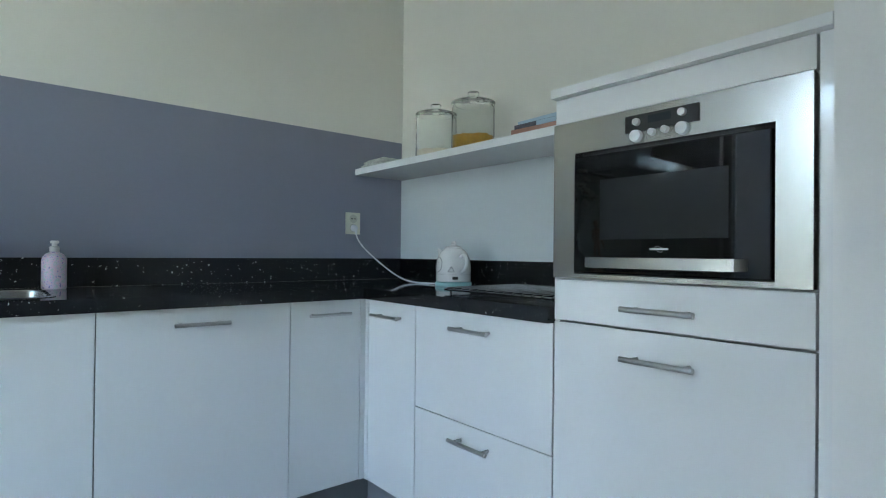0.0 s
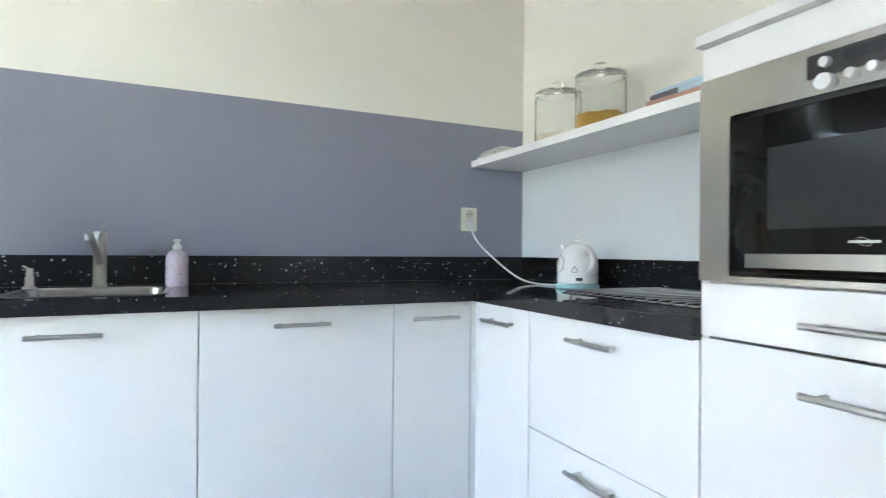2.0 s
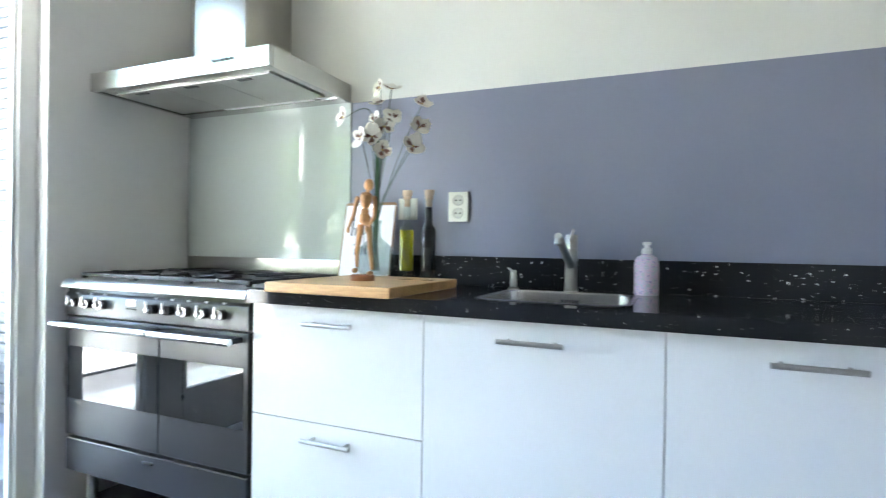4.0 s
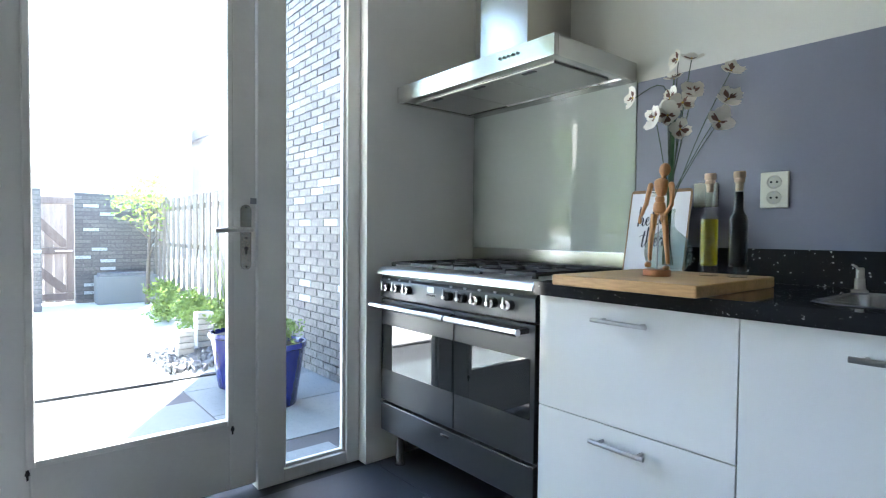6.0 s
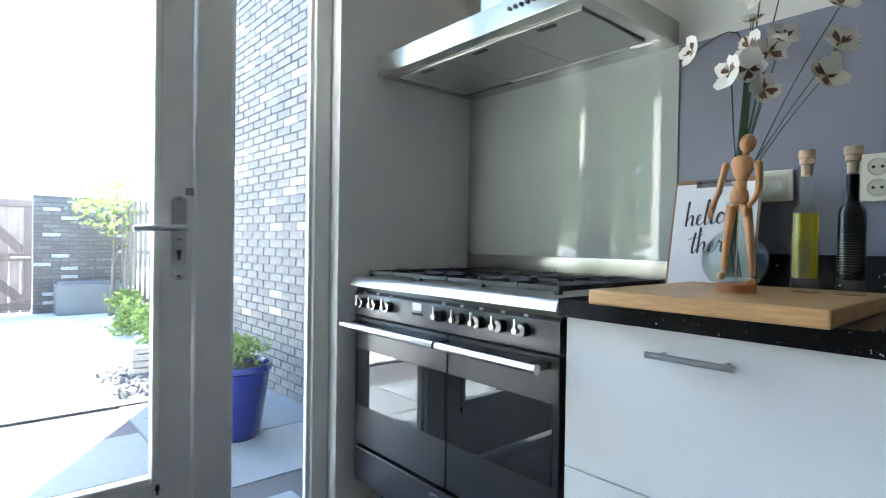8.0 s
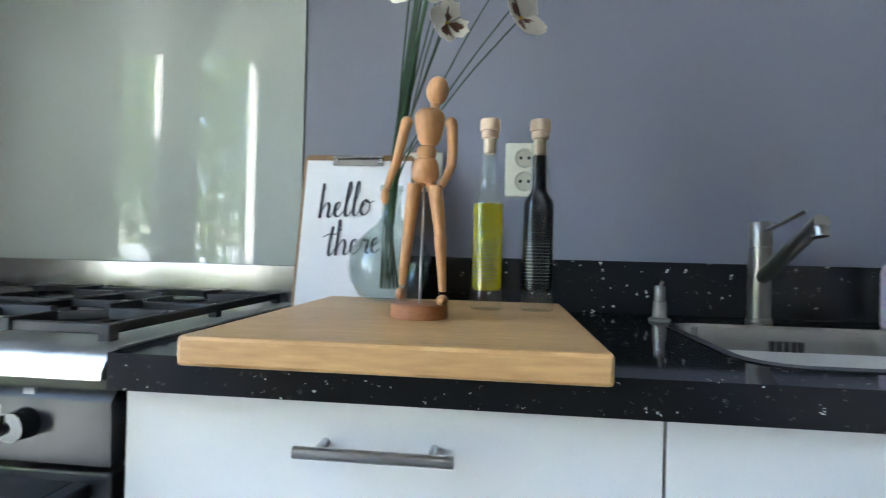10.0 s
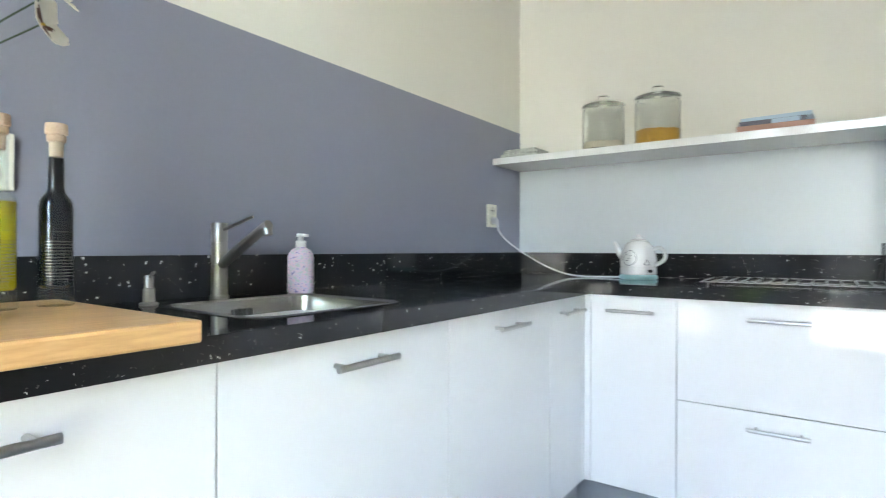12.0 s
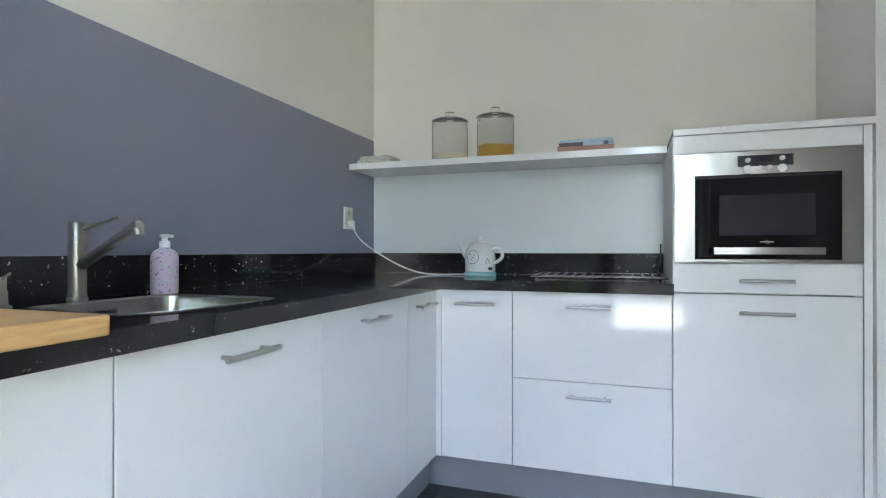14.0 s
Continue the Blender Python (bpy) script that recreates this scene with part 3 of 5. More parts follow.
for i in range(5):
    bm = bmesh.new()
    rod(bm, (-3.262 + i * 0.011, -0.588, 0.794), (-3.262 + i * 0.011, -0.594, 0.794), 0.0035, seg=8)
    part("button", bm, BLACK, panel)
MX = -3.103
for a0, a1, w0, w1, h0, h1 in ((CX0 + 0.002, MX - 0.002, -3.580, -3.108, -3.585, -3.085), (MX + 0.002, CX1 - 0.002, -3.096, -2.722, -3.075, -2.72)):
    d = part("oven_door", bx(a0, a1, -0.585, -0.556, 0.297, 0.748, 0.003), ANTHRACITE, cook)
    part("oven_window", bx(w0, w1, -0.588, -0.5855, 0.437, 0.637, 0.001), OVEN_GLASS, d, "dark mirror-like oven glass")
    bm = bmesh.new()
    rod(bm, (h0, -0.650, 0.728), (h1, -0.650, 0.728), 0.0125, seg=20)
    hb = part("handle", bm, STEEL_X, d, "thick round steel handle bar")
    for e in (h0 + 0.02, h1 - 0.02):
        part("bracket", bx(e - 0.012, e + 0.012, -0.645, -0.585, 0.718, 0.736, 0.003), ANTHRACITE, d)
    part("handle_shroud", bx(h0 + 0.03, h1 - 0.03, -0.640, -0.585, 0.733, 0.737, 0.001), ANTHRACITE, d)
d = part("storage_drawer", bx(CX0 + 0.002, CX1 - 0.002, -0.585, -0.556, 0.160, 0.285, 0.003), ANTHRACITE, cook)
part("trim", bx(CX0 + 0.004, CX1 - 0.004, -0.5885, -0.5855, 0.283, 0.2865), STEEL_X, d)
part("badge", bx(-3.175, -3.125, -0.5875, -0.5855, 0.252, 0.264, 0.001), CHROME, d)
for lx in (-3.54, -2.765):
    for ly in (-0.52, -0.1):
        bm = bmesh.new()
        lathe(bm, [(0, 0), (0.024, 0), (0.024, 0.01), (0.02, 0.02), (0.02, 0.155), (0, 0.155)], (lx, ly, 0), 20)
        part("leg", bm, STEEL, cook)
# burners and pan supports
for i, (ux, uy, r) in enumerate(((-3.43, -0.43, 0.035), (-3.43, -0.17, 0.045), (-3.152, -0.30, 0.062), (-2.874, -0.43, 0.045), (-2.874, -0.17, 0.035))):
    bm = bmesh.new()
    lathe(bm, [(0, 0.892), (r + 0.015, 0.892), (r + 0.012, 0.902), (r, 0.903), (r, 0.906), (r * 0.9, 0.909), (0, 0.910)], (ux, uy, 0), 24)
    part("burner", bm, IRON, cook)
for gx in (-3.43, -3.152, -2.874):
    bm = bmesh.new()
    w, dd, t = 0.132, 0.245, 0.006
    zt = 0.914
    for yy in (-0.30 - dd, -0.30 + dd):
        box(bm, gx - w, gx + w, yy - t, yy + t, zt - 0.013, zt, 0.002)
    for xx in (gx - w, gx + w):
        box(bm, xx - t, xx + t, -0.30 - dd, -0.30 + dd, zt - 0.013, zt, 0.002)
    box(bm, gx - w, gx + w, -0.306, -0.294, zt - 0.013, zt, 0.002)
    for yy in (-0.43, -0.17):
        for s in (-1, 1):
            box(bm, gx + s * 0.045, gx + s * w, yy - t, yy + t, zt - 0.013, zt + 0.004, 0.002)
            box(bm, gx - t, gx + t, yy + s * 0.05, yy + s * 0.125, zt - 0.013, zt + 0.004, 0.002)
    for xx in (gx - w, gx + w):
        for yy in (-0.30 - dd, -0.30, -0.30 + dd):
            box(bm, xx - 0.008, xx + 0.008, yy - 0.008, yy + 0.008, 0.892, zt, 0.002)
    part("pan_support", bm, IRON, cook, "black cast iron pan support")

# ---- extractor hood ----
hood = thing("extractor_hood", (-3.157, -0.25, 1.63), "brushed steel extractor hood with a square chimney", "extractor hood")
HX0, HX1, HY, HZ0, HZ1 = -3.605, -2.710, -0.503, 1.628, 1.699
bm = bmesh.new()
box(bm, HX0, HX1, HY, HY + 0.02, HZ0, HZ1, 0.002)
box(bm, HX0, HX0 + 0.02, HY + 0.02, -0.01, HZ0, HZ1)
box(bm, HX1 - 0.02, HX1, HY + 0.02, -0.01, HZ0, HZ1)
box(bm, HX0 + 0.02, HX1 - 0.02, -0.08, -0.01, HZ0, HZ1)
box(bm, HX0 + 0.02, HX1 - 0.02, HY + 0.02, -0.08, HZ1 - 0.004, HZ1)
box(bm, HX0 + 0.02, HX1 - 0.02, HY + 0.02, -0.08, HZ0 + 0.0035, HZ0 + 0.008)
part("canopy", bm, STEEL_X, hood)
part("chimney", bx(-3.292, -3.022, -0.285, -0.01, HZ1, CEIL - 0.002, 0.0015), STEEL, hood)
for i in range(3):
    a = HX0 + 0.055 + i * 0.263
    f = part("grease_filter", bx(a, a + 0.2605, HY + 0.065, -0.115, HZ0 - 0.003, HZ0 + 0.003, 0.0015), FILTER, hood)
    part("catch", bx(a + 0.10, a + 0.16, HY + 0.078, HY + 0.095, HZ0 - 0.006, HZ0 - 0.0032, 0.0005), BLACK, f)
part("light_strip", bx(HX0 + 0.30, HX1 - 0.12, -0.108, -0.092, HZ0 - 0.003, HZ0 + 0.003), WHITE_PLASTIC, hood)
for i in range(5):
    bm = bmesh.new()
    rod(bm, (-2.955 + i * 0.021, HY, 1.670), (-2.955 + i * 0.021, HY - 0.005, 1.670), 0.0055, seg=12)
    part("button", bm, BLACK, hood)

# ---- microwave ----
mw = thing("microwave", (-0.4, -1.79, 0.97), "built-in steel microwave oven with black glass door", "microwave")
MY0, MY1, MZ0, MZ1 = -2.089, -1.512, 0.971, 1.362
bm = bmesh.new()
gy0, gy1, gz0, gz1 = -2.028, -1.578, 0.982, 1.282
for y0, y1, a, b in ((MY0, gy0, MZ0, MZ1), (gy1, MY1, MZ0, MZ1), (gy0, gy1, gz1, MZ1), (gy0, gy1, MZ0, gz0)):
    box(bm, FX - 0.012, FX + 0.018, y0, y1, a, b)
part("frame", bm, STEEL, mw, "brushed steel surround")
part("cavity_box", bx(FX + 0.02, -0.06, -2.05, -1.53, 0.975, 1.355), BLACK, mw)
MW_GLASS = mat("black_microwave_glass", (0.008, 0.008, 0.009), 0.03, vary=0, **{"Specular IOR Level": 0.35})
d = part("door", bx(FX - 0.020, FX + 0.012, gy0 + 0.003, gy1 - 0.003, gz0 + 0.003, gz1 - 0.012, 0.003), MW_GLASS, mw, "black glass door")
part("window", bx(FX - 0.0215, FX - 0.0203, -1.949, -1.657, 1.066, 1.208), mat("grey_mesh_window", (0.028, 0.030, 0.032), 0.15, vary=0.03, **{"Specular IOR Level": 0.3}), d, "grey mesh window")
bm = bmesh.new()
prism(bm, [(FX - 0.021, -1.623), (FX - 0.05, -1.636), (FX - 0.055, -1.661), (FX - 0.055, -1.946), (FX - 0.05, -1.971), (FX - 0.021, -1.985), (FX - 0.021, -1.961), (FX - 0.044, -1.946), (FX - 0.044, -1.661), (FX - 0.021, -1.647)], "z", 1.0, 1.024)
part("handle", bm, STEEL, d, "curved flat steel handle")
cp = part("control_panel", bx(FX - 0.0145, FX - 0.0122, -1.887, -1.718, 1.309, 1.347), BLACK, mw)
for y, z, r in ((-1.748, 1.330, 0.0085), (-1.853, 1.333, 0.0085), (-1.747, 1.299, 0.014), (-1.785, 1.302, 0.008), (-1.815, 1.303, 0.008), (-1.853, 1.299, 0.014)):
    bm = bmesh.new()
    rod(bm, (FX - 0.0125, y, z), (FX - 0.024, y, z), r, r * 0.93, 24)
    part("button", bm, WHITE_PLASTIC, mw, "white push button")
part("display", bx(FX - 0.0152, FX - 0.0147, -1.827, -1.774, 1.324, 1.341), mat("dark_display", (0.03, 0.035, 0.04), 0.1, vary=0), cp)
part("vent_slot", bx(FX - 0.0135, FX - 0.0122, -1.992, -1.622, 1.272, 1.277), BLACK, mw)
part("badge", bx(FX - 0.0212, FX - 0.0203, -1.826, -1.784, 1.0415, 1.0455), NICKEL, d)
part("badge_ring", tube(bmesh.new(), [(FX - 0.0208, -1.805 + 0.008 * math.cos(i * math.pi / 8) + 0.004 * math.sin(i * math.pi / 8), 1.0435 + 0.0065 * math.sin(i * math.pi / 8)) for i in range(17)], 0.0005, 6), NICKEL, d)

# ---- shelf ----
solid("wall_shelf", bx(-0.299, -0.002, -1.505, -0.008, 1.423, 1.454, 0.0015), GLOSS, "thick white floating wall shelf", "shelf", "", at=(-0.15, -0.75, 1.412))

# ---- small things ----
TOP = COUNTER
# chopping block
BZ = TOP + 0.031
block = solid("chopping_board", bx(-2.584, -2.160, -0.655, -0.172, TOP + 0.0005, BZ, 0.004), BOARD, "thick pale beech chopping board on the worktop", "chopping board", "", at=(-2.37, -0.4, TOP))


def figure():
    """The jointed wooden artist's figure on its stand, one mesh."""
    bm = bmesh.new()
    o, k, right, back = Vector((-2.373, -0.446, 0)), 0.000802, Vector((0.995, 0.10, 0)), Vector((-0.10, 0.995, 0))

    def at(px, py, d=0.0):
        return o + right * (px * k) + Vector((0, 0, BZ + (552 - py) * k)) + back * d

    def blob(px, py, rx, rz, ry=None, d=0.0, lean=0, taper=0.0, square=False):
        r = bmesh.ops.create_uvsphere(bm, u_segments=20, v_segments=12, radius=1)
        for v in r["verts"]:
            h = min(abs(v.co.z), 0.995)
            wide = (1 + taper * v.co.z) * (((1 - h ** 4) / (1 - h * h)) ** 0.5 if square else 1)
            v.co.x, v.co.y = v.co.x * wide, v.co.y * wide
        m = Matrix.Translation(at(px, py, d)) @ Euler((0, radians(lean), radians(6))).to_matrix().to_4x4() @ Matrix.Diagonal((rx * k, (ry or rx) * k, rz * k, 1))
        bmesh.ops.transform(bm, matrix=m, verts=r["verts"])

    def limb(points, radii):
        tube(bm, smooth_path([at(*p) for p in points], 5), [radii[0] * k + (radii[-1] - radii[0]) * k * i / (5 * (len(points) - 1)) for i in range(5 * (len(points) - 1) + 1)], 12)

    blob(22, 174, 19, 24, 21, lean=8)
    blob(18, 198, 8, 12)
    blob(10, 236, 23, 34, 17, taper=0.26, square=True)
    blob(6, 278, 16, 14, 14, square=True)
    blob(5, 306, 22, 24, 17, taper=-0.12, square=True)
    blob(-2, 327, 9, 10)
    blob(14, 327, 9, 10)
    for sx in (-28, 46):
        blob(sx, 228, 10, 11)
    limb([(-29, 230), (-37, 262), (-43, 290)], [9.5, 7.5])
    blob(-43, 292, 8, 9)
    limb([(-43, 292), (-51, 315, -0.004), (-58, 340, -0.008)], [8, 5.5])
    blob(-60, 352, 7, 14, 6, -0.010)
    limb([(47, 230), (49, 262), (48, 295)], [9.5, 7.5])
    blob(48, 297, 8, 9)
    limb([(48, 297), (40, 318, -0.008), (31, 336, -0.016)], [8, 5.5])
    blob(26, 348, 7, 14, 6, -0.020)
    limb([(-12, 330), (-17, 372), (-21, 414, -0.004)], [13, 9])
    blob(-21, 417, 9.5, 10, None, -0.004)
    limb([(-21, 417, -0.004), (-26, 460, 0.0), (-29, 498, 0.006)], [10, 6])
    blob(-31, 512, 9, 11, 21, -0.004, lean=10)
    limb([(21, 332), (27, 374), (32, 414, -0.004)], [13, 9])
    blob(32, 417, 9.5, 10, None, -0.004)
    limb([(32, 417, -0.004), (35, 462), (38, 508, 0.002)], [10, 6])
    blob(38, 521, 10, 9, 22, -0.010)
    seen = set(bm.faces)
    rod(bm, at(0, 528), at(4, 318), 2.2 * k, None, 10)
    for face in set(bm.faces) - seen:
        face.material_index = 2
    low = {v for v in bm.verts}
    lathe(bm, [(0, 0), (0.037, 0), (0.038, 0.002), (0.038, 0.017), (0.036, 0.019), (0, 0.019)], (o.x, o.y, BZ + 0.0005), 40)
    origin = (o.x, o.y, BZ)
    for face in bm.faces:
        if not low.intersection(face.verts):
            face.material_index = 1
    me = finish("wooden_figure", bm, DUMMY, origin)
    me.materials.append(BASEWOOD)
    me.materials.append(mat("grey_rod", (0.42, 0.42, 0.43), 0.35, 0.2, vary=0.02))
    ob = new("wooden_figure", me)
    ob.location = origin
    return tagged(ob, "jointed light wooden artist figure on a round stand", "artist figure")


figure()


def oil_bottle(x, y, liquid, level, label):
    t = thing("oil_bottle", (x, y, BZ), label, "bottle", "oil and vinegar bottles")
    prof = [(0.0, 0.0), (0.0230, 0.0), (0.0245, 0.002), (0.0245, 0.148), (0.0232, 0.155), (0.0180, 0.163), (0.0140, 0.168), (0.0130, 0.174), (0.0128, 0.236), (0.0140, 0.238), (0.0140, 0.243), (0.0115, 0.244)]
    bm = bmesh.new()
    lathe(bm, prof + [(0.0102, 0.242), (0.0110, 0.174), (0.0122, 0.168), (0.0160, 0.163), (0.0212, 0.155), (0.0225, 0.148), (0.0225, 0.030), (0.019, 0.026), (0.0, 0.025)], (x, y, BZ + 0.0005))
    part("glass", bm, BOTTLE, t)
    inner = [(0.0, 0.0262), (0.0186, 0.0272), (0.0221, 0.0312), (0.0221, 0.148), (0.0208, 0.155), (0.0156, 0.163), (0.0118, 0.168), (0.0106, 0.174), (0.0106, 0.25)]
    prof2 = [p for p in inner if p[1] < level]
    prof2 += [(prof2[-1][0] * 0.98, level), (0, level)]
    bm = bmesh.new()
    lathe(bm, prof2, (x, y, BZ + 0.0005))
    part("liquid", bm, liquid, t)
    bm = bmesh.new()
    lathe(bm, [(0, 0.222), (0.0092, 0.222), (0.0098, 0.2425), (0.0128, 0.2445), (0.0132, 0.2525), (0.0122, 0.2530), (0.0122, 0.2545), (0.0148, 0.2550), (0.0152, 0.257), (0.0152, 0.269), (0.0140, 0.271), (0, 0.271)], (x, y, BZ), 24)
    part("stopper", bm, CORK, t, "pale wooden stopper")
    for i in range(14):
        w = (0.019, 0.017, 0.018)[i % 3] if i not in (0, 13) else 0.010
        part("label_line", arc_strip(x, y, 0.0249, -96 - w * 2500, -96 + w * 2500, BZ + 0.040 + i * 0.0046 + (0.010 if i == 13 else 0), 0.0010), PRINT, t, "small white printed line")
    for piece in t.children:
        for v in piece.data.vertices:
            v.co.x, v.co.y, v.co.z = v.co.x * 1.04, v.co.y * 1.04, v.co.z * 1.097
    return t


def arc_strip(x, y, r, a0, a1, z, h, n=8):
    """A thin curved strip on a round bottle."""
    bm = bmesh.new()
    pts = [(x + rr * math.cos(radians(a0 + (a1 - a0) * i / n)), y + rr * math.sin(radians(a0 + (a1 - a0) * i / n))) for rr, order in ((r, 1), (r + 0.0004, -1)) for i in (range(n + 1) if order == 1 else range(n, -1, -1))]
    return prism(bm, pts, "z", z, z + h)


PRINT = mat("pale_print", (0.16, 0.165, 0.15), 0.5, vary=0.02)
OIL = mat("olive_oil", (0.70, 0.60, 0.02), 0.02, vary=0, **{"Transmission Weight": 0.6, "IOR": 1.15, "Specular IOR Level": 0.2})
VINEGAR = mat("dark_vinegar", (0.004, 0.004, 0.007), 0.25, vary=0, **{"Specular IOR Level": 0.05})
oil_bottle(-2.288, -0.310, OIL, 0.150, "slim glass bottle of yellow oil with wooden stopper")
oil_bottle(-2.210, -0.305, VINEGAR, 0.219, "slim glass bottle of dark vinegar with wooden stopper")

# vase with paper flowers
VX, VY = -2.463, -0.212
vase = thing("vase", (VX, VY, BZ), "green-tinted round glass vase with paper pansies", "vase")
bm = bmesh.new()
outer = [(0, 0), (0.040, 0), (0.060, 0.010), (0.076, 0.038), (0.081, 0.066), (0.078, 0.092), (0.066, 0.118), (0.046, 0.140), (0.028, 0.156), (0.0195, 0.172), (0.0185, 0.200), (0.0195, 0.222), (0.0225, 0.226), (0.023, 0.234), (0.020, 0.237)]
outer = [(r * 0.93, z * 0.86) for r, z in outer]
lathe(bm, outer + [(r - 0.0025, z) for r, z in outer[:1:-1] if r > 0.01][1:] + [(0, 0.006)], (VX, VY, BZ + 0.0005), 40)
part("glass", bm, GREEN_GLASS, vase)
PETAL = mat("cream_paper_petal", (0.80, 0.76, 0.66), 0.7, vary=0.06, fine=80)
BROWN = mat("brown_petal_blotch", (0.17, 0.08, 0.05), 0.7, vary=0.3, fine=150)
YELLOW = mat("yellow_heart", (0.6, 0.42, 0.06), 0.7, vary=0.1)
STEM = mat("dark_green_stem", (0.045, 0.075, 0.045), 0.6, vary=0.15)
BLADE = mat("green_ribbon_leaf", (0.05, 0.12, 0.05), 0.5, vary=0.2)


def petal_outline(ang, length, width, n=9, ragged=0.06):
    pts = [(0, 0)]
    for i in range(n):
        u = i / (n - 1)
        a = ang + (u - 0.5) * width
        r = length * (0.72 + 0.28 * math.sin(math.pi * u)) * (1 + random.uniform(-ragged, ragged))
        pts.append((r * math.cos(a), r * math.sin(a)))
    return pts


def flower(at, face, size=0.030):
    """A pansy of five cupped petals with brown blotches."""
    m = Matrix.Translation(at) @ Vector(face).to_track_quat("Z", "Y").to_matrix().to_4x4() @ Matrix.Rotation(random.uniform(0, 6.28), 4, "Z")
    bm, bb = bmesh.new(), bmesh.new()
    def blade(mesh, pts, lift):
        lo = [mesh.verts.new(m @ Vector((x, y, 0.40 * (x * x + y * y) / size + lift))) for x, y in pts]
        hi = [mesh.verts.new(m @ Vector((x, y, 0.40 * (x * x + y * y) / size + lift + 0.0005))) for x, y in pts]
        n = len(pts)
        for k in range(1, n - 1):
            mesh.faces.new((hi[0], hi[k], hi[k + 1]))
            mesh.faces.new((lo[0], lo[k + 1], lo[k]))
        for k in range(n):
            mesh.faces.new((lo[k], lo[(k + 1) % n], hi[(k + 1) % n], hi[k]))

    for i in range(4):
        a = i * math.pi / 2 + random.uniform(-0.22, 0.22)
        blade(bm, petal_outline(a, size * random.uniform(0.80, 1.12), random.uniform(1.55, 1.9), 11, 0.09), 0.0007 * i)
        if i != 3:
            blade(bb, petal_outline(a, size * random.uniform(0.52, 0.66), 1.0, 7, 0.18), 0.0035)
            blade(bb, petal_outline(a + random.uniform(-0.4, 0.4), size * random.uniform(0.60, 0.74), 0.3, 4, 0.2), 0.0039)
    f = part("flower", bm, PETAL, vase, "cream paper pansy")
    part("blotch", bb, BROWN, f, "dark brown centre")
    bm = bmesh.new()
    bmesh.ops.create_uvsphere(bm, u_segments=8, v_segments=6, radius=0.0035, matrix=m @ Matrix.Translation((0, 0, 0.003)))
    part("heart", bm, YELLOW, f)


mouth = Vector((VX, VY, BZ + 0.204))
foot = Vector((VX, VY, BZ + 0.02))
ROOM_SIDE = Vector((0.42, -0.90, 0.05))
ALONG = Vector((0.90, 0.42, 0))
UP = Vector((0, 0, 1))
# head of each flower, turn to the side, turn upwards, size
BLOOMS = [
    ((-2.248, -0.356, 1.357), 0.35, 0.25, 0.037), ((-2.356, -0.362, 1.350), 0.10, 0.05, 0.036), ((-2.374, -0.400, 1.388), -0.10, 0.10, 0.038),
    ((-2.345, -0.372, 1.424), 0.05, 0.15, 0.039), ((-2.229, -0.348, 1.416), 0.45, 0.55, 0.037), ((-2.235, -0.320, 1.500), 0.50, 0.90, 0.036),
    ((-2.505, -0.365, 1.469), -1.3, 0.10, 0.034), ((-2.332, -0.350, 1.550), 0.30, 1.50, 0.033), ((-2.366, -0.360, 1.556), -1.5, 0.20, 0.033),
    ((-2.398, -0.425, 1.383), -1.0, 0.00, 0.034), ((-2.385, -0.362, 1.446), -0.90, 0.15, 0.035), ((-2.324, -0.358, 1.450), 0.30, 0.70, 0.037),
    ((-2.383, -0.350, 1.505), -0.40, 1.60, 0.030),
]
for place, aside, lift, size in BLOOMS:
    head = Vector(place)
    lean = head - mouth
    mid = Vector((-2.405, -0.345, 1.47)) if aside == -1.3 else mouth.lerp(head, 0.55) + UP * 0.012 - Vector((lean.x, lean.y, 0)) * 0.03
    pts = smooth_path([foot + ALONG * random.uniform(-0.02, 0.02), mouth + ALONG * random.uniform(-0.008, 0.008), mid, head - ROOM_SIDE * 0.003], 6)
    part("stem", tube(bmesh.new(), pts, 0.0014, 6), STEM, vase)
    flower(head, ROOM_SIDE + ALONG * aside + UP * lift, size)


def ribbon(points, width):
    """A flat pointed leaf with a fold along its middle."""
    line = smooth_path(points, 8)
    bm = bmesh.new()
    rows = []
    for i, p in enumerate(line):
        u = i / (len(line) - 1)
        w = width * (0.55 + 0.45 * math.sin(math.pi * min(1, u * 1.3))) * (1 - u ** 3)
        side = ALONG * (w + 0.0003)
        rows.append([bm.verts.new(p + o) for o in (-side, ROOM_SIDE * w * 0.35, side, ROOM_SIDE * (w * 0.35 - 0.0008))])
    for a, b in zip(rows, rows[1:]):
        for k in range(4):
            bm.faces.new((a[k], a[(k + 1) % 4], b[(k + 1) % 4], b[k]))
    bm.faces.new(rows[0][::-1])
    bmesh.ops.recalc_face_normals(bm, faces=bm.faces[:])
    return bm


for tip, width in (((-2.392, -0.335, 1.53), 0.0075), ((-2.375, -0.350, 1.47), 0.0085), ((-2.398, -0.318, 1.43), 0.007)):
    top = Vector(tip)
    pts = [mouth - UP * 0.07, mouth.lerp(top, 0.10), mouth.lerp(top, 0.55) + UP * 0.01, top]
    part("grass_blade", ribbon(pts, width), BLADE, vase)

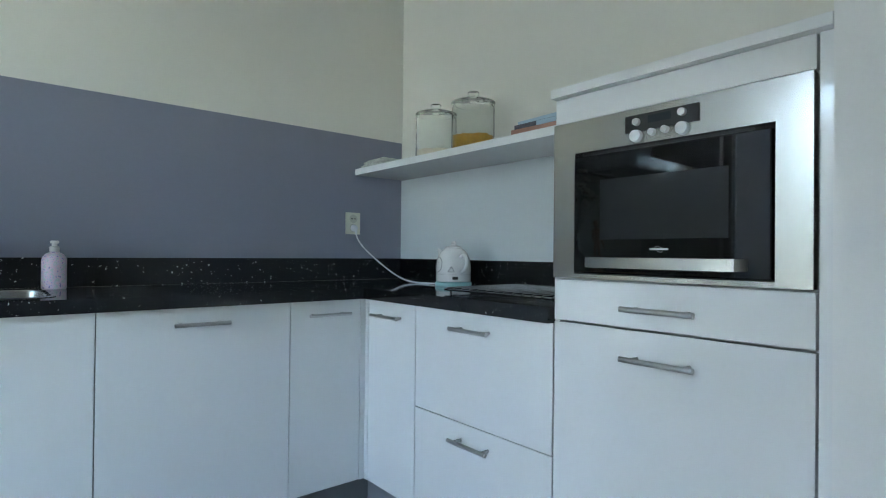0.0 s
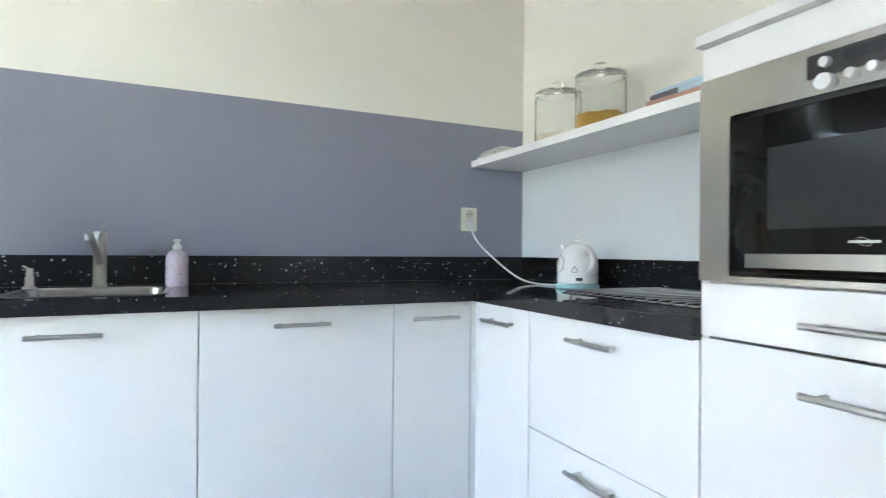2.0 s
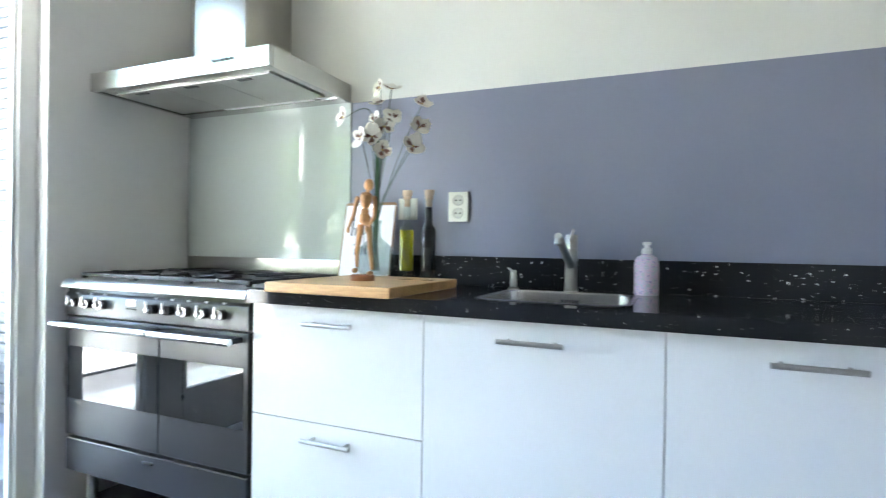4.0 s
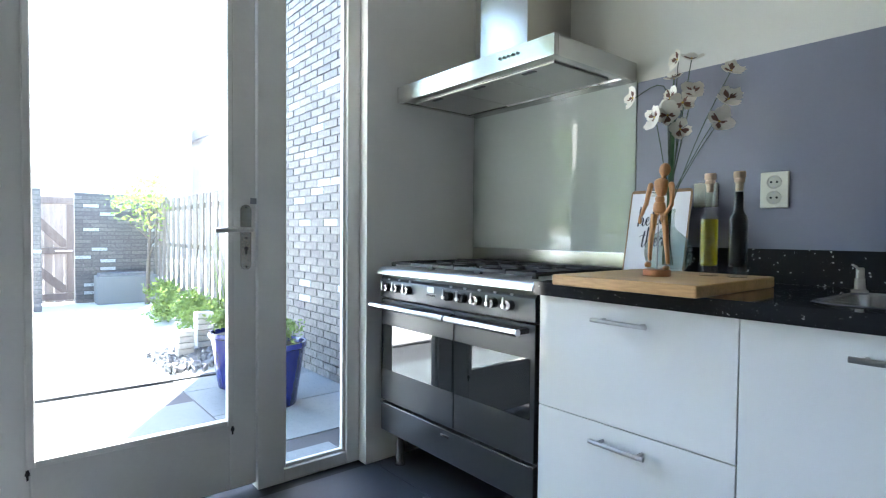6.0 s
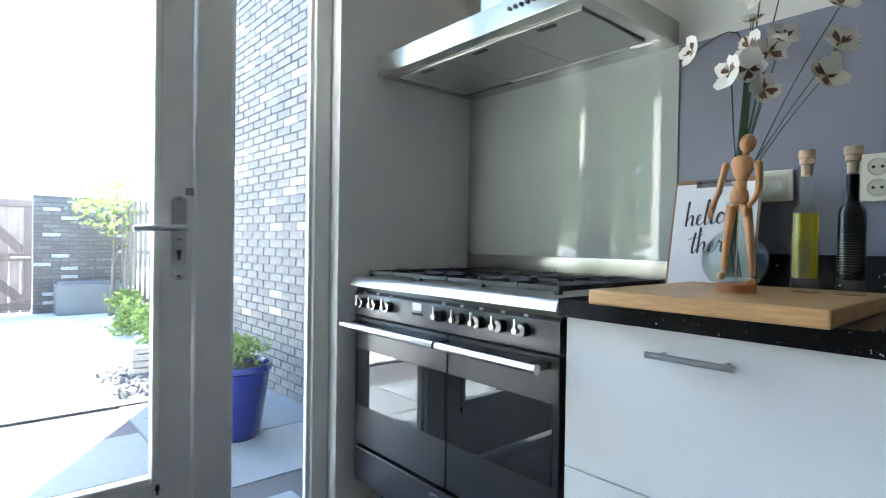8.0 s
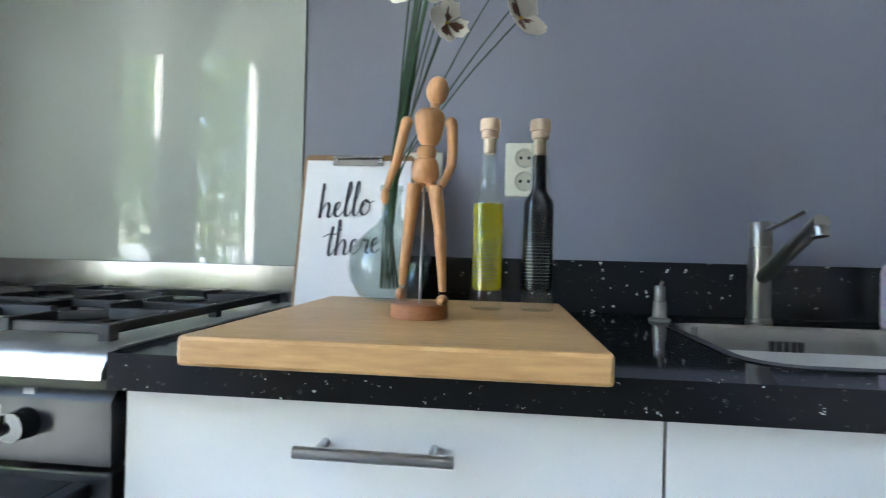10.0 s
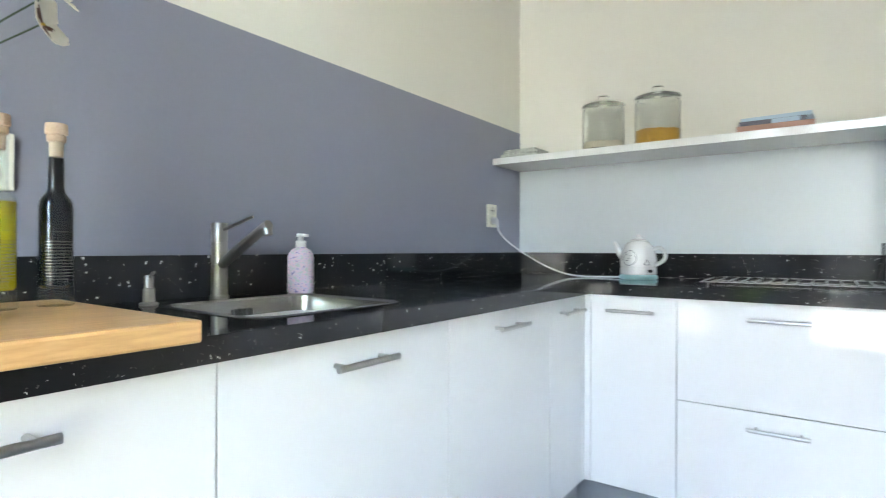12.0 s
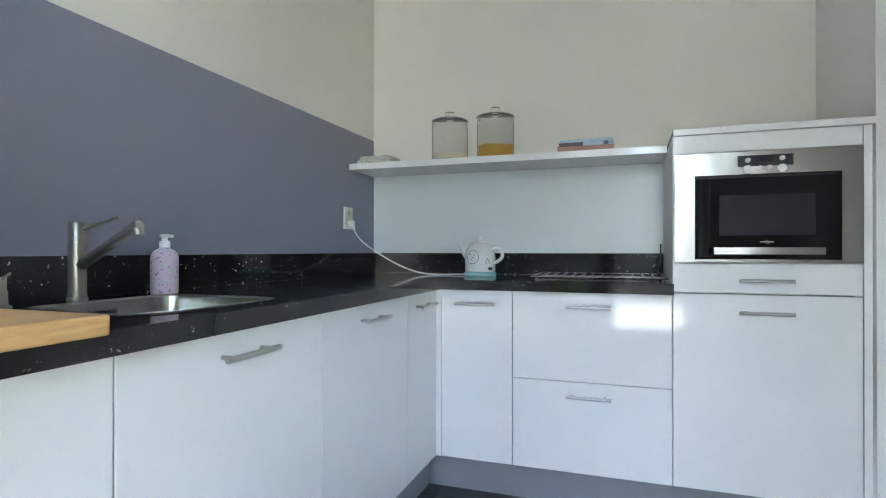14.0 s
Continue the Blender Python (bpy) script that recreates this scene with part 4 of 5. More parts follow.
# clipboard with a hand-lettered sheet
clip = thing("clipboard", (-2.557, -0.13, TOP), "brown clipboard with a lettered white sheet, leaning on the wall", "clipboard")
CM = Matrix.Translation((-2.557, -0.150, TOP + 0.001)) @ Matrix.Rotation(radians(-11.0), 4, "X")
HARD = wood("brown_hardboard", (0.24, 0.14, 0.07), (0.34, 0.21, 0.11), (4, 4, 4), 0.6, 6)
PAPER = mat("white_paper", (0.80, 0.80, 0.82), 0.6, vary=0.012)
INK = mat("dark_ink", (0.035, 0.04, 0.055), 0.6, vary=0.2, fine=60)
bm = bmesh.new()
prism(bm, rounded(-0.114, 0.114, 0.0, 0.315, 0.012), "y", 0.0, 0.003)
bmesh.ops.transform(bm, matrix=CM, verts=bm.verts[:])
part("board", bm, HARD, clip)
part("sheet", bx(-0.108, 0.108, -0.0012, -0.0002, 0.004, 0.303, 0, CM), PAPER, clip, "white sheet with black brush lettering")
bm = bmesh.new()
box(bm, -0.052, 0.052, -0.007, -0.0015, 0.290, 0.305, 0.002)
rod(bm, (-0.051, -0.008, 0.307), (0.051, -0.008, 0.307), 0.0045)
for sx in (-0.046, 0.046):
    rod(bm, (sx, -0.009, 0.296), (sx, -0.004, 0.308), 0.0055)
bmesh.ops.transform(bm, matrix=CM, verts=bm.verts[:])
part("clip", bm, CHROME, clip, "chrome clip")


BRUSH = {
    "h": ([(0.12, 1.9), (0.0, 2.35), (-0.02, 1.2), (-0.02, 0.0), (0.08, 0.55), (0.36, 1.0), (0.54, 0.75), (0.52, 0.15), (0.68, 0.0), (0.88, 0.3)], 0.88),
    "e": ([(0.0, 0.3), (0.34, 0.62), (0.34, 0.98), (0.12, 0.82), (0.08, 0.28), (0.32, 0.0), (0.66, 0.32)], 0.66),
    "l": ([(0.0, 0.3), (0.30, 1.35), (0.38, 2.15), (0.24, 2.25), (0.14, 1.2), (0.14, 0.2), (0.32, 0.0), (0.56, 0.32)], 0.56),
    "o": ([(0.0, 0.3), (0.42, 1.0), (0.14, 0.85), (0.06, 0.3), (0.32, 0.0), (0.62, 0.3), (0.62, 0.8), (0.40, 0.98), (0.62, 0.82), (0.95, 0.92)], 0.95),
    "t": ([(0.12, 1.95), (0.02, 1.0), (0.0, 0.25), (0.14, 0.0), (0.44, 0.5)], 0.52),
    "r": ([(0.0, 0.3), (0.18, 1.02), (0.30, 0.84), (0.50, 0.86), (0.46, 0.2), (0.60, 0.0), (0.78, 0.3)], 0.74),
}


def brush_stroke(bm, pts, unit, m, slant=0.14):
    """An inked ribbon, broad on the way down and thin on the way up."""
    line = smooth_path([((x + y * slant) * unit, 0, y * unit) for x, y in pts], 8)
    rim = []
    for i, p in enumerate(line):
        d = (line[min(i + 1, len(line) - 1)] - line[max(i - 1, 0)]).normalized()
        w = (0.0010 + 0.0021 * max(0.0, -d.z) ** 1.2) * (0.45 if i in (0, len(line) - 1) else 1.0)
        q = Vector((-d.z, 0, d.x)) * w
        rim.append([bm.verts.new(m @ (p + o)) for o in (q, -q, -q - Vector((0, 0.0003, 0)), q - Vector((0, 0.0003, 0)))])
    for u, v in zip(rim, rim[1:]):
        for k in range(4):
            bm.faces.new((u[k], u[(k + 1) % 4], v[(k + 1) % 4], v[k]))


def brush_word(word, unit, m, parent):
    bm = bmesh.new()
    x = 0.0
    for c in word:
        pts, step = BRUSH[c]
        brush_stroke(bm, [(px + x, py) for px, py in pts], unit, m)
        x += step
    if word[0] == "t":
        brush_stroke(bm, [(-0.5, 1.25), (-0.1, 1.45), (0.3, 1.4), (0.75, 1.75)], unit, m)
    return part("lettering", bm, INK, parent, "black brush lettering")


TILT = Matrix.Rotation(radians(-5), 4, "Y")
brush_word("hello", 0.0300, CM @ Matrix.Translation((-0.071, -0.0022, 0.182)) @ TILT, clip)
brush_word("there", 0.0300, CM @ Matrix.Translation((-0.048, -0.0022, 0.106)) @ TILT, clip)


# ---- sockets, switch ----
def wall_plate(x0, x1, z0, z1, kind):
    label = {"socket": "ivory double wall socket above the worktop", "switch": "square ivory rocker switch"}[kind]
    t = thing("wall_socket" if kind == "socket" else "light_switch", ((x0 + x1) / 2, -0.003, (z0 + z1) / 2), label, kind)
    part("plate", bx(x0, x1, -0.014, -0.0035, z0, z1, 0.003), IVORY, t)
    cx, cz, h = (x0 + x1) / 2, (z0 + z1) / 2, z1 - z0
    if kind == "socket":
        for s in (-1, 1):
            bm = bmesh.new()
            flip = Matrix.Rotation(radians(90), 4, "X")
            lathe(bm, [(0.0, 0.0005), (0.0175, 0.0005), (0.019, 0.0025), (0.021, 0.0028), (0.0215, 0.0)], (cx, -0.0142, cz + s * h * 0.215), 28, flip)
            w = part("outlet", bm, WELL, t)
            for q in (-1, 1):
                bm = bmesh.new()
                rod(bm, (cx + q * 0.0085, -0.0145, cz + s * h * 0.215), (cx + q * 0.0085, -0.0157, cz + s * h * 0.215), 0.0036, None, 10)
                part("pin_hole", bm, BLACK, w)
                part("earth_clip", bx(cx - 0.002, cx + 0.002, -0.0165, -0.0148, cz + s * h * 0.215 + q * 0.016 - 0.003, cz + s * h * 0.215 + q * 0.016 + 0.003), NICKEL, w)
    else:
        bm = bmesh.new()
        box(bm, x0 + 0.012, x1 - 0.012, -0.0165, -0.0135, z0 + 0.012, z1 - 0.012, 0.002)
        r = part("rocker", bm, IVORY, t)
        bm = bmesh.new()
        lathe(bm, [(0.017, 0), (0.0175, 0.001), (0.0195, 0.001), (0.02, 0)], (cx, -0.0167, cz), 28, Matrix.Rotation(radians(90), 4, "X"))
        part("dial_ring", bm, IVORY, r)
    return t


wall_plate(-2.263, -2.182, 1.130, 1.244, "socket")
wall_plate(-2.478, -2.397, 1.139, 1.223, "switch")
wall_plate(-0.350, -0.268, 1.122, 1.232, "socket")

# ---- tap, soap pump, soap bottle ----
tap = thing("kitchen_tap", (-1.783, -0.085, TOP), "satin steel single-lever kitchen tap", "tap")
TX, TY = -1.783, -0.085
bm = bmesh.new()
lathe(bm, [(0, 0), (0.0225, 0), (0.0225, 0.006), (0.0195, 0.010), (0.0195, 0.085), (0.0178, 0.0855), (0.0178, 0.0877), (0.0195, 0.0882), (0.0195, 0.140), (0.0178, 0.1405), (0.0178, 0.1427), (0.0195, 0.1432), (0.0195, 0.186), (0.0175, 0.189), (0, 0.189)], (TX, TY, TOP + 0.0005), 32)
part("body", bm, TAP_STEEL, tap)
bm = bmesh.new()
tube(bm, [(TX, TY - 0.01, TOP + 0.085), (TX - 0.002, TY - 0.10, TOP + 0.130), (TX - 0.005, TY - 0.195, TOP + 0.176), (TX - 0.005, TY - 0.205, TOP + 0.180)], [0.0135, 0.0125, 0.0120, 0.0115], 16)
rod(bm, (TX - 0.005, TY - 0.198, TOP + 0.172), (TX - 0.005, TY - 0.202, TOP + 0.156), 0.0115, None, 16)
part("spout", bm, TAP_STEEL, tap)
part("lever", tube(bmesh.new(), [(TX, TY - 0.015, TOP + 0.172), (TX + 0.012, TY - 0.06, TOP + 0.186), (TX + 0.024, TY - 0.105, TOP + 0.203)], [0.0045, 0.004, 0.0035], 10), TAP_STEEL, tap)
pump = thing("soap_pump", (-1.972, -0.118, TOP), "small steel built-in soap dispenser knob", "soap dispenser")
bm = bmesh.new()
lathe(bm, [(0, 0), (0.019, 0), (0.019, 0.004), (0.0125, 0.007), (0.0115, 0.036), (0.0095, 0.037), (0.0095, 0.062), (0.008, 0.065), (0, 0.065)], (-1.972, -0.118, TOP + 0.0005), 24)
part("body", bm, TAP_STEEL, pump)
part("nozzle", tube(bmesh.new(), [(-1.972, -0.118, TOP + 0.058), (-1.977, -0.143, TOP + 0.070), (-1.980, -0.158, TOP + 0.074)], 0.003, 8), TAP_STEEL, pump)


def floral():
    """Pale lilac paper with pink, green and white blossoms."""
    m = bpy.data.materials.new("floral_label")
    m.use_nodes = True
    nt = m.node_tree
    b = nt.nodes["Principled BSDF"]
    b.inputs["Roughness"].default_value = 0.35
    coord = nt.nodes.new("ShaderNodeTexCoord")
    warp = nt.nodes.new("ShaderNodeTexNoise")
    warp.inputs["Scale"].default_value = 95
    warp.inputs["Detail"].default_value = 4
    nt.links.new(coord.outputs["Object"], warp.inputs["Vector"])
    ramp = nt.nodes.new("ShaderNodeValToRGB")
    e = ramp.color_ramp.elements
    e[0].position, e[0].color = 0.33, (0.24, 0.20, 0.42, 1)
    e[1].position, e[1].color = 0.72, (0.66, 0.61, 0.74, 1)
    for pos, col in ((0.40, (0.60, 0.55, 0.73, 1)), (0.48, (0.74, 0.52, 0.60, 1)), (0.54, (0.60, 0.57, 0.72, 1)), (0.62, (0.46, 0.52, 0.50, 1))):
        q = e.new(pos)
        q.color = col
    nt.links.new(warp.outputs[0], ramp.inputs[0])
    nt.links.new(ramp.outputs[0], b.inputs["Base Color"])
    return m


SBX, SBY = -1.545, -0.108
soap = thing("soap_bottle", (SBX, SBY, TOP), "lilac floral soap bottle with white pump", "soap bottle")
bm = bmesh.new()
lathe(bm, [(0, 0), (0.034, 0), (0.0365, 0.004), (0.0365, 0.098), (0.034, 0.110), (0.026, 0.121), (0.0145, 0.127), (0.013, 0.131), (0, 0.131)], (SBX, SBY, TOP + 0.0005))
part("bottle", bm, floral(), soap)
bm = bmesh.new()
lathe(bm, [(0, 0.130), (0.0145, 0.130), (0.0145, 0.146), (0.012, 0.148), (0.008, 0.149), (0.008, 0.158), (0.0125, 0.159), (0.0125, 0.166), (0.010, 0.168), (0, 0.168)], (SBX, SBY, TOP), 24)
box(bm, SBX - 0.005, SBX + 0.005, SBY - 0.030, SBY, TOP + 0.158, TOP + 0.166, 0.002)
part("pump_head", bm, WHITE_PLASTIC, soap, "white pump head")

# ---- kettle ----
KX, KY = -0.205, -0.672
kettle = thing("kettle", (KX, KY, TOP), "small white ceramic electric kettle on turquoise base", "kettle")
CERAMIC = mat("white_ceramic", (0.76, 0.77, 0.76), 0.12, vary=0.012, **{"Coat Weight": 0.4})
MINT = mat("turquoise_plastic", (0.36, 0.62, 0.62), 0.35, vary=0.02)
bm = bmesh.new()
lathe(bm, [(0, 0), (0.074, 0), (0.078, 0.004), (0.078, 0.014), (0.072, 0.019), (0, 0.019)], (KX, KY, TOP + 0.0005))
part("power_base", bm, MINT, kettle, "turquoise power base")
bm = bmesh.new()
lathe(bm, [(0, 0.020), (0.071, 0.020), (0.074, 0.023), (0.074, 0.050), (0.0725, 0.0505), (0.0725, 0.0525), (0.074, 0.053), (0.0745, 0.085), (0.069, 0.115), (0.057, 0.142), (0.040, 0.158), (0.020, 0.164), (0, 0.165)], (KX, KY, TOP), 40)
body = part("body", bm, CERAMIC, kettle)
bm = bmesh.new()
lathe(bm, [(0, 0.163), (0.036, 0.162), (0.036, 0.166), (0.014, 0.172), (0.009, 0.178), (0.011, 0.184), (0.006, 0.190), (0, 0.190)], (KX, KY, TOP), 28)
part("lid", bm, CERAMIC, kettle)
part("handle", tube(bmesh.new(), smooth_path([(KX - 0.015, KY - 0.062, TOP + 0.125), (KX - 0.025, KY - 0.095, TOP + 0.132), (KX - 0.03, KY - 0.115, TOP + 0.11), (KX - 0.03, KY - 0.112, TOP + 0.085), (KX - 0.022, KY - 0.085, TOP + 0.066), (KX - 0.015, KY - 0.068, TOP + 0.063)]), 0.0085, 12), CERAMIC, kettle)
part("spout", tube(bmesh.new(), smooth_path([(KX, KY + 0.062, TOP + 0.085), (KX + 0.002, KY + 0.085, TOP + 0.115), (KX + 0.003, KY + 0.094, TOP + 0.140), (KX + 0.003, KY + 0.104, TOP + 0.158)]), [0.016 - 0.0105 * i / 24 for i in range(25)], 12), CERAMIC, kettle)
DARK_PRINT = mat("dark_print", (0.06, 0.07, 0.08), 0.4, vary=0)


def ring_on_cylinder(cx, cy, r, ang, z, radius, width, n=36):
    """A printed ring that lies on a round body."""
    bm = bmesh.new()
    loops = []
    for rad, off in ((radius, 0.0003), (radius - width, 0.0003), (radius - width, 0.0012), (radius, 0.0012)):
        loop = []
        for i in range(n):
            t = 2 * math.pi * i / n
            a = radians(ang) + rad * math.cos(t) / r
            zz = z + rad * math.sin(t)
            taper = max(0.0, zz - (TOP + 0.09)) * 0.28
            loop.append(bm.verts.new((cx + (r + off - taper) * math.cos(a), cy + (r + off - taper) * math.sin(a), zz)))
        loops.append(loop)
    for a, b in zip(loops, loops[1:] + loops[:1]):
        for i in range(n):
            bm.faces.new((a[i], a[(i + 1) % n], b[(i + 1) % n], b[i]))
    bmesh.ops.recalc_face_normals(bm, faces=bm.faces[:])
    return bm


part("print", ring_on_cylinder(KX, KY, 0.0755, 166, TOP + 0.090, 0.032, 0.002), DARK_PRINT, body, "dark printed ring with scribbles")
for i, (a, z, ln) in enumerate(((158, 0.102, 9), (172, 0.098, 7), (166, 0.088, 11), (160, 0.078, 8))):
    part("scribble", arc_strip(KX, KY, 0.0765, a - ln / 2, a + ln / 2, TOP + z, 0.0022), DARK_PRINT, body)
bm = bmesh.new()
for p, q in (((212, 0.062), (232, 0.062)), ((212, 0.062), (222, 0.084)), ((232, 0.062), (222, 0.084))):
    P = [Vector((KX + 0.0758 * math.cos(radians(a)), KY + 0.0758 * math.sin(radians(a)), TOP + z)) for a, z in (p, q)]
    rod(bm, P[0], P[1], 0.0011, None, 6)
part("warning_triangle", bm, DARK_PRINT, body)
part("switch", arc_strip(KX, KY, 0.0745, 226, 244, TOP + 0.030, 0.012), BLACK, body)
cord = thing("power_cord", (-0.26, -0.3, TOP), "white power cord hanging from socket to kettle", "cable")
CORD = mat("white_cord", (0.72, 0.73, 0.75), 0.4, vary=0.02)
path = smooth_path([(-0.309, -0.040, 1.150), (-0.306, -0.048, 1.105), (-0.290, -0.085, 1.055), (-0.265, -0.165, 0.995), (-0.245, -0.262, 0.940), (-0.235, -0.350, 0.908), (-0.225, -0.43, TOP + 0.0045), (-0.215, -0.52, TOP + 0.004), (-0.208, -0.597, TOP + 0.006)], 8)
part("cable", tube(bmesh.new(), path, 0.0035, 8), CORD, cord)
bm = bmesh.new()
lathe(bm, [(0, 0), (0.017, 0), (0.0175, 0.006), (0.015, 0.018), (0.009, 0.026), (0, 0.027)], (-0.309, -0.0165, 1.153), 20, Matrix.Rotation(radians(90), 4, "X"))
tube(bm, [(-0.309, -0.034, 1.158), (-0.309, -0.040, 1.145), (-0.308, -0.044, 1.118)], [0.009, 0.008, 0.005], 12)
part("plug", bm, CORD, cord)

# ---- wire rack ----
rack = thing("wire_rack", (-0.25, -1.22, TOP), "chrome oven rack lying on the worktop", "oven rack")
rz = TOP + 0.013
RX0, RX1, RY0, RY1 = -0.50, -0.08, -1.495, -0.968
RACK = mat("dulled_rack_steel", (0.50, 0.50, 0.51), 0.22, 1.0, vary=0.06)
bm = bmesh.new()
tube(bm, [(RX0, RY0, rz), (RX0, RY1, rz), (RX1, RY1, rz), (RX1, RY0, rz), (RX0, RY0, rz)], 0.0038, 8)
part("rim", bm, RACK, rack)
part("cross_wire", tube(bmesh.new(), [(-0.29, RY0, rz - 0.006), (-0.29, RY1, rz - 0.006)], 0.0035, 8), RACK, rack)
for i in range(14):
    y = RY1 - 0.012 + (RY0 - RY1 + 0.024) * i / 13
    part("wire", tube(bmesh.new(), [(RX0 - 0.007, y, rz + 0.001), (RX0, y, rz + 0.006), (RX1, y, rz + 0.006)], 0.0031, 8), RACK, rack)
for xx in (RX0 + 0.01, RX1 - 0.01):
    for yy in (RY0 + 0.02, RY1 - 0.02):
        part("foot", tube(bmesh.new(), [(xx, yy, TOP + 0.0005), (xx, yy, rz)], 0.004, 8), RACK, rack)
hook = thing("pan_lifter", (-0.10, -1.485, TOP), "thin black utensil leaning against the tall unit", "utensil")
part("shaft", tube(bmesh.new(), [(-0.16, -1.47, TOP + 0.001), (-0.14, -1.487, TOP + 0.10), (-0.13, -1.488, TOP + 0.15)], [0.004, 0.0035, 0.004], 8), BLACK, hook)

# ---- things on the shelf ----
ST = 1.4545
GRAIN = mat("white_rice", (0.68, 0.62, 0.48), 0.8, vary=0.15, fine=300, bump=1.0)
PASTA = mat("yellow_pasta", (0.60, 0.34, 0.05), 0.6, vary=0.6, fine=110, bump=1.0)


def storage_jar(x, y, r, h, fill, level, label):
    t = thing("storage_jar", (x, y, ST), label, "jar", "glass storage jars")
    bm = bmesh.new()
    lathe(bm, [(0, 0), (r - 0.004, 0), (r, 0.004), (r, h * 0.74), (r - 0.008, h * 0.79), (r - 0.010, h * 0.81), (r - 0.013, h * 0.81), (r - 0.011, h * 0.785), (r - 0.003, h * 0.735), (r - 0.003, 0.008), (0, 0.007)], (x, y, ST), 40)
    part("glass", bm, JAR, t)
    bm = bmesh.new()
    lathe(bm, [(0, 0.0085), (r - 0.0045, 0.0085), (r - 0.0045, level), (r * 0.6, level + 0.004), (0, level + 0.001)], (x, y, ST), 40)
    for v in bm.verts:
        if v.co.z > ST + level * 0.8:
            v.co.z += random.uniform(-0.004, 0.004)
    part("contents", bm, fill, t)
    bm = bmesh.new()
    lathe(bm, [(0, h * 0.80), (r - 0.014, h * 0.80), (r - 0.014, h * 0.815), (r + 0.001, h * 0.815), (r + 0.002, h * 0.825), (r + 0.001, h * 0.84), (r * 0.7, h * 0.885), (0.026, h * 0.90), (0.020, h * 0.92), (0.0235, h * 0.96), (0.0235, h * 1.01), (0.019, h * 1.03), (0, h * 1.03)], (x, y, ST), 40)
    part("lid", bm, JAR, t, "glass lid with round knob")
    return t


storage_jar(-0.178, -0.508, 0.090, 0.243, GRAIN, 0.036, "glass storage jar with a little rice")
storage_jar(-0.160, -0.737, 0.091, 0.252, PASTA, 0.066, "tall glass storage jar a quarter full of pasta")


def book(y0, y1, x0, x1, z0, z1, cover, label, turn=0.0):
    cx, cy = (x0 + x1) / 2, (y0 + y1) / 2
    t = thing("book", (cx, cy, z0), label, "book", "stacked books")
    m = Matrix.Translation((cx, cy, 0)) @ Matrix.Rotation(radians(turn), 4, "Z") @ Matrix.Translation((-cx, -cy, 0))
    bm = bmesh.new()
    c = 0.002
    box(bm, x0, x1, y0, y1, z0, z0 + c, 0, m)
    box(bm, x0, x1, y0, y1, z1 - c, z1, 0, m)
    box(bm, x0, x0 + c, y0, y1, z0 + c, z1 - c, 0, m)
    part("cover", bm, cover, t)
    part("pages", bx(x0 + c + 0.0005, x1 - 0.003, y0 + 0.003, y1 - 0.003, z0 + c + 0.0003, z1 - c - 0.0003, 0, m), PAPER, t)
    return t


PINK = mat("dusty_pink_cover", (0.42, 0.23, 0.17), 0.5, vary=0.1)
DOTS = mat("dark_patterned_cover", (0.10, 0.10, 0.13), 0.4, vary=0.7, fine=120)
BLUE = mat("pale_blue_cover", (0.42, 0.56, 0.66), 0.4, vary=0.06)
book(-1.29, -1.045, -0.255, -0.09, ST, ST + 0.027, PINK, "thick pink book at the bottom of the stack", 1.5)
book(-1.27, -1.055, -0.250, -0.10, ST + 0.0275, ST + 0.045, DOTS, "dark patterned book in the stack", -1)
book(-1.285, -1.062, -0.240, -0.095, ST + 0.0455, ST + 0.060, BLUE, "pale blue book on top of the stack", -3)
part("spine_band", bx(-0.2515, -0.2505, -1.272, -1.16, ST + 0.0285, ST + 0.044), BLUE, [o for o in bpy.data.objects if o.name == "book.001"][0], "pale blue spine part")

# folded tea towel
CLOTH = mat("grey_green_cloth", (0.50, 0.52, 0.46), 0.9, vary=0.45, fine=60, bump=0.8)
towel = thing("tea_towel", (-0.19, -0.135, ST), "crumpled folded grey tea towel", "tea towel")
for i, (w, turn) in enumerate(((0.080, 3), (0.078, -4), (0.074, 6), (0.070, -2))):
    bm = bmesh.new()
    n = 12
    m = Matrix.Translation((-0.205 + 0.004 * i, -0.135, ST + 0.001)) @ Matrix.Rotation(radians(turn), 4, "Z")
    rings = []
    for layer, h in enumerate((0.0, 0.005, 0.0095)):
        row = []
        for k in range(4 * n):
            side, u = divmod(k, n)
            u = u / n * 2 - 1
            px, py = ((u, -1), (1, u), (-u, 1), (-1, -u))[side]
            grow = (0.97, 1.0, 0.96)[layer] + 0.02 * noise.noise(Vector((px * 2, py * 2, i * 3.0)))
            sag = 0.0025 * noise.noise(Vector((px * 3, py * 3, i * 5.0)))
            row.append(bm.verts.new(m @ Vector((px * w * grow, py * (w + 0.012) * grow, i * 0.0098 + h + (sag if i + layer else 0)))))
        rings.append(row)
    for low, high in zip(rings, rings[1:]):
        for k in range(4 * n):
            bm.faces.new((low[k], low[(k + 1) % (4 * n)], high[(k + 1) % (4 * n)], high[k]))
    bm.faces.new(rings[-1])
    bm.faces.new(rings[0][::-1])
    part("fold", bm, CLOTH, towel)

# ---- garden ----
G = -0.10
PAVE = mat("sun_bleached_paving", (0.52, 0.51, 0.48), 0.85, vary=0.12, big=0.8, fine=25, bump=0.4)
FLAG = mat("blue_grey_flagstone", (0.125, 0.14, 0.143), 0.75, vary=0.2, big=1.5, fine=30, bump=0.4, random=0.08)


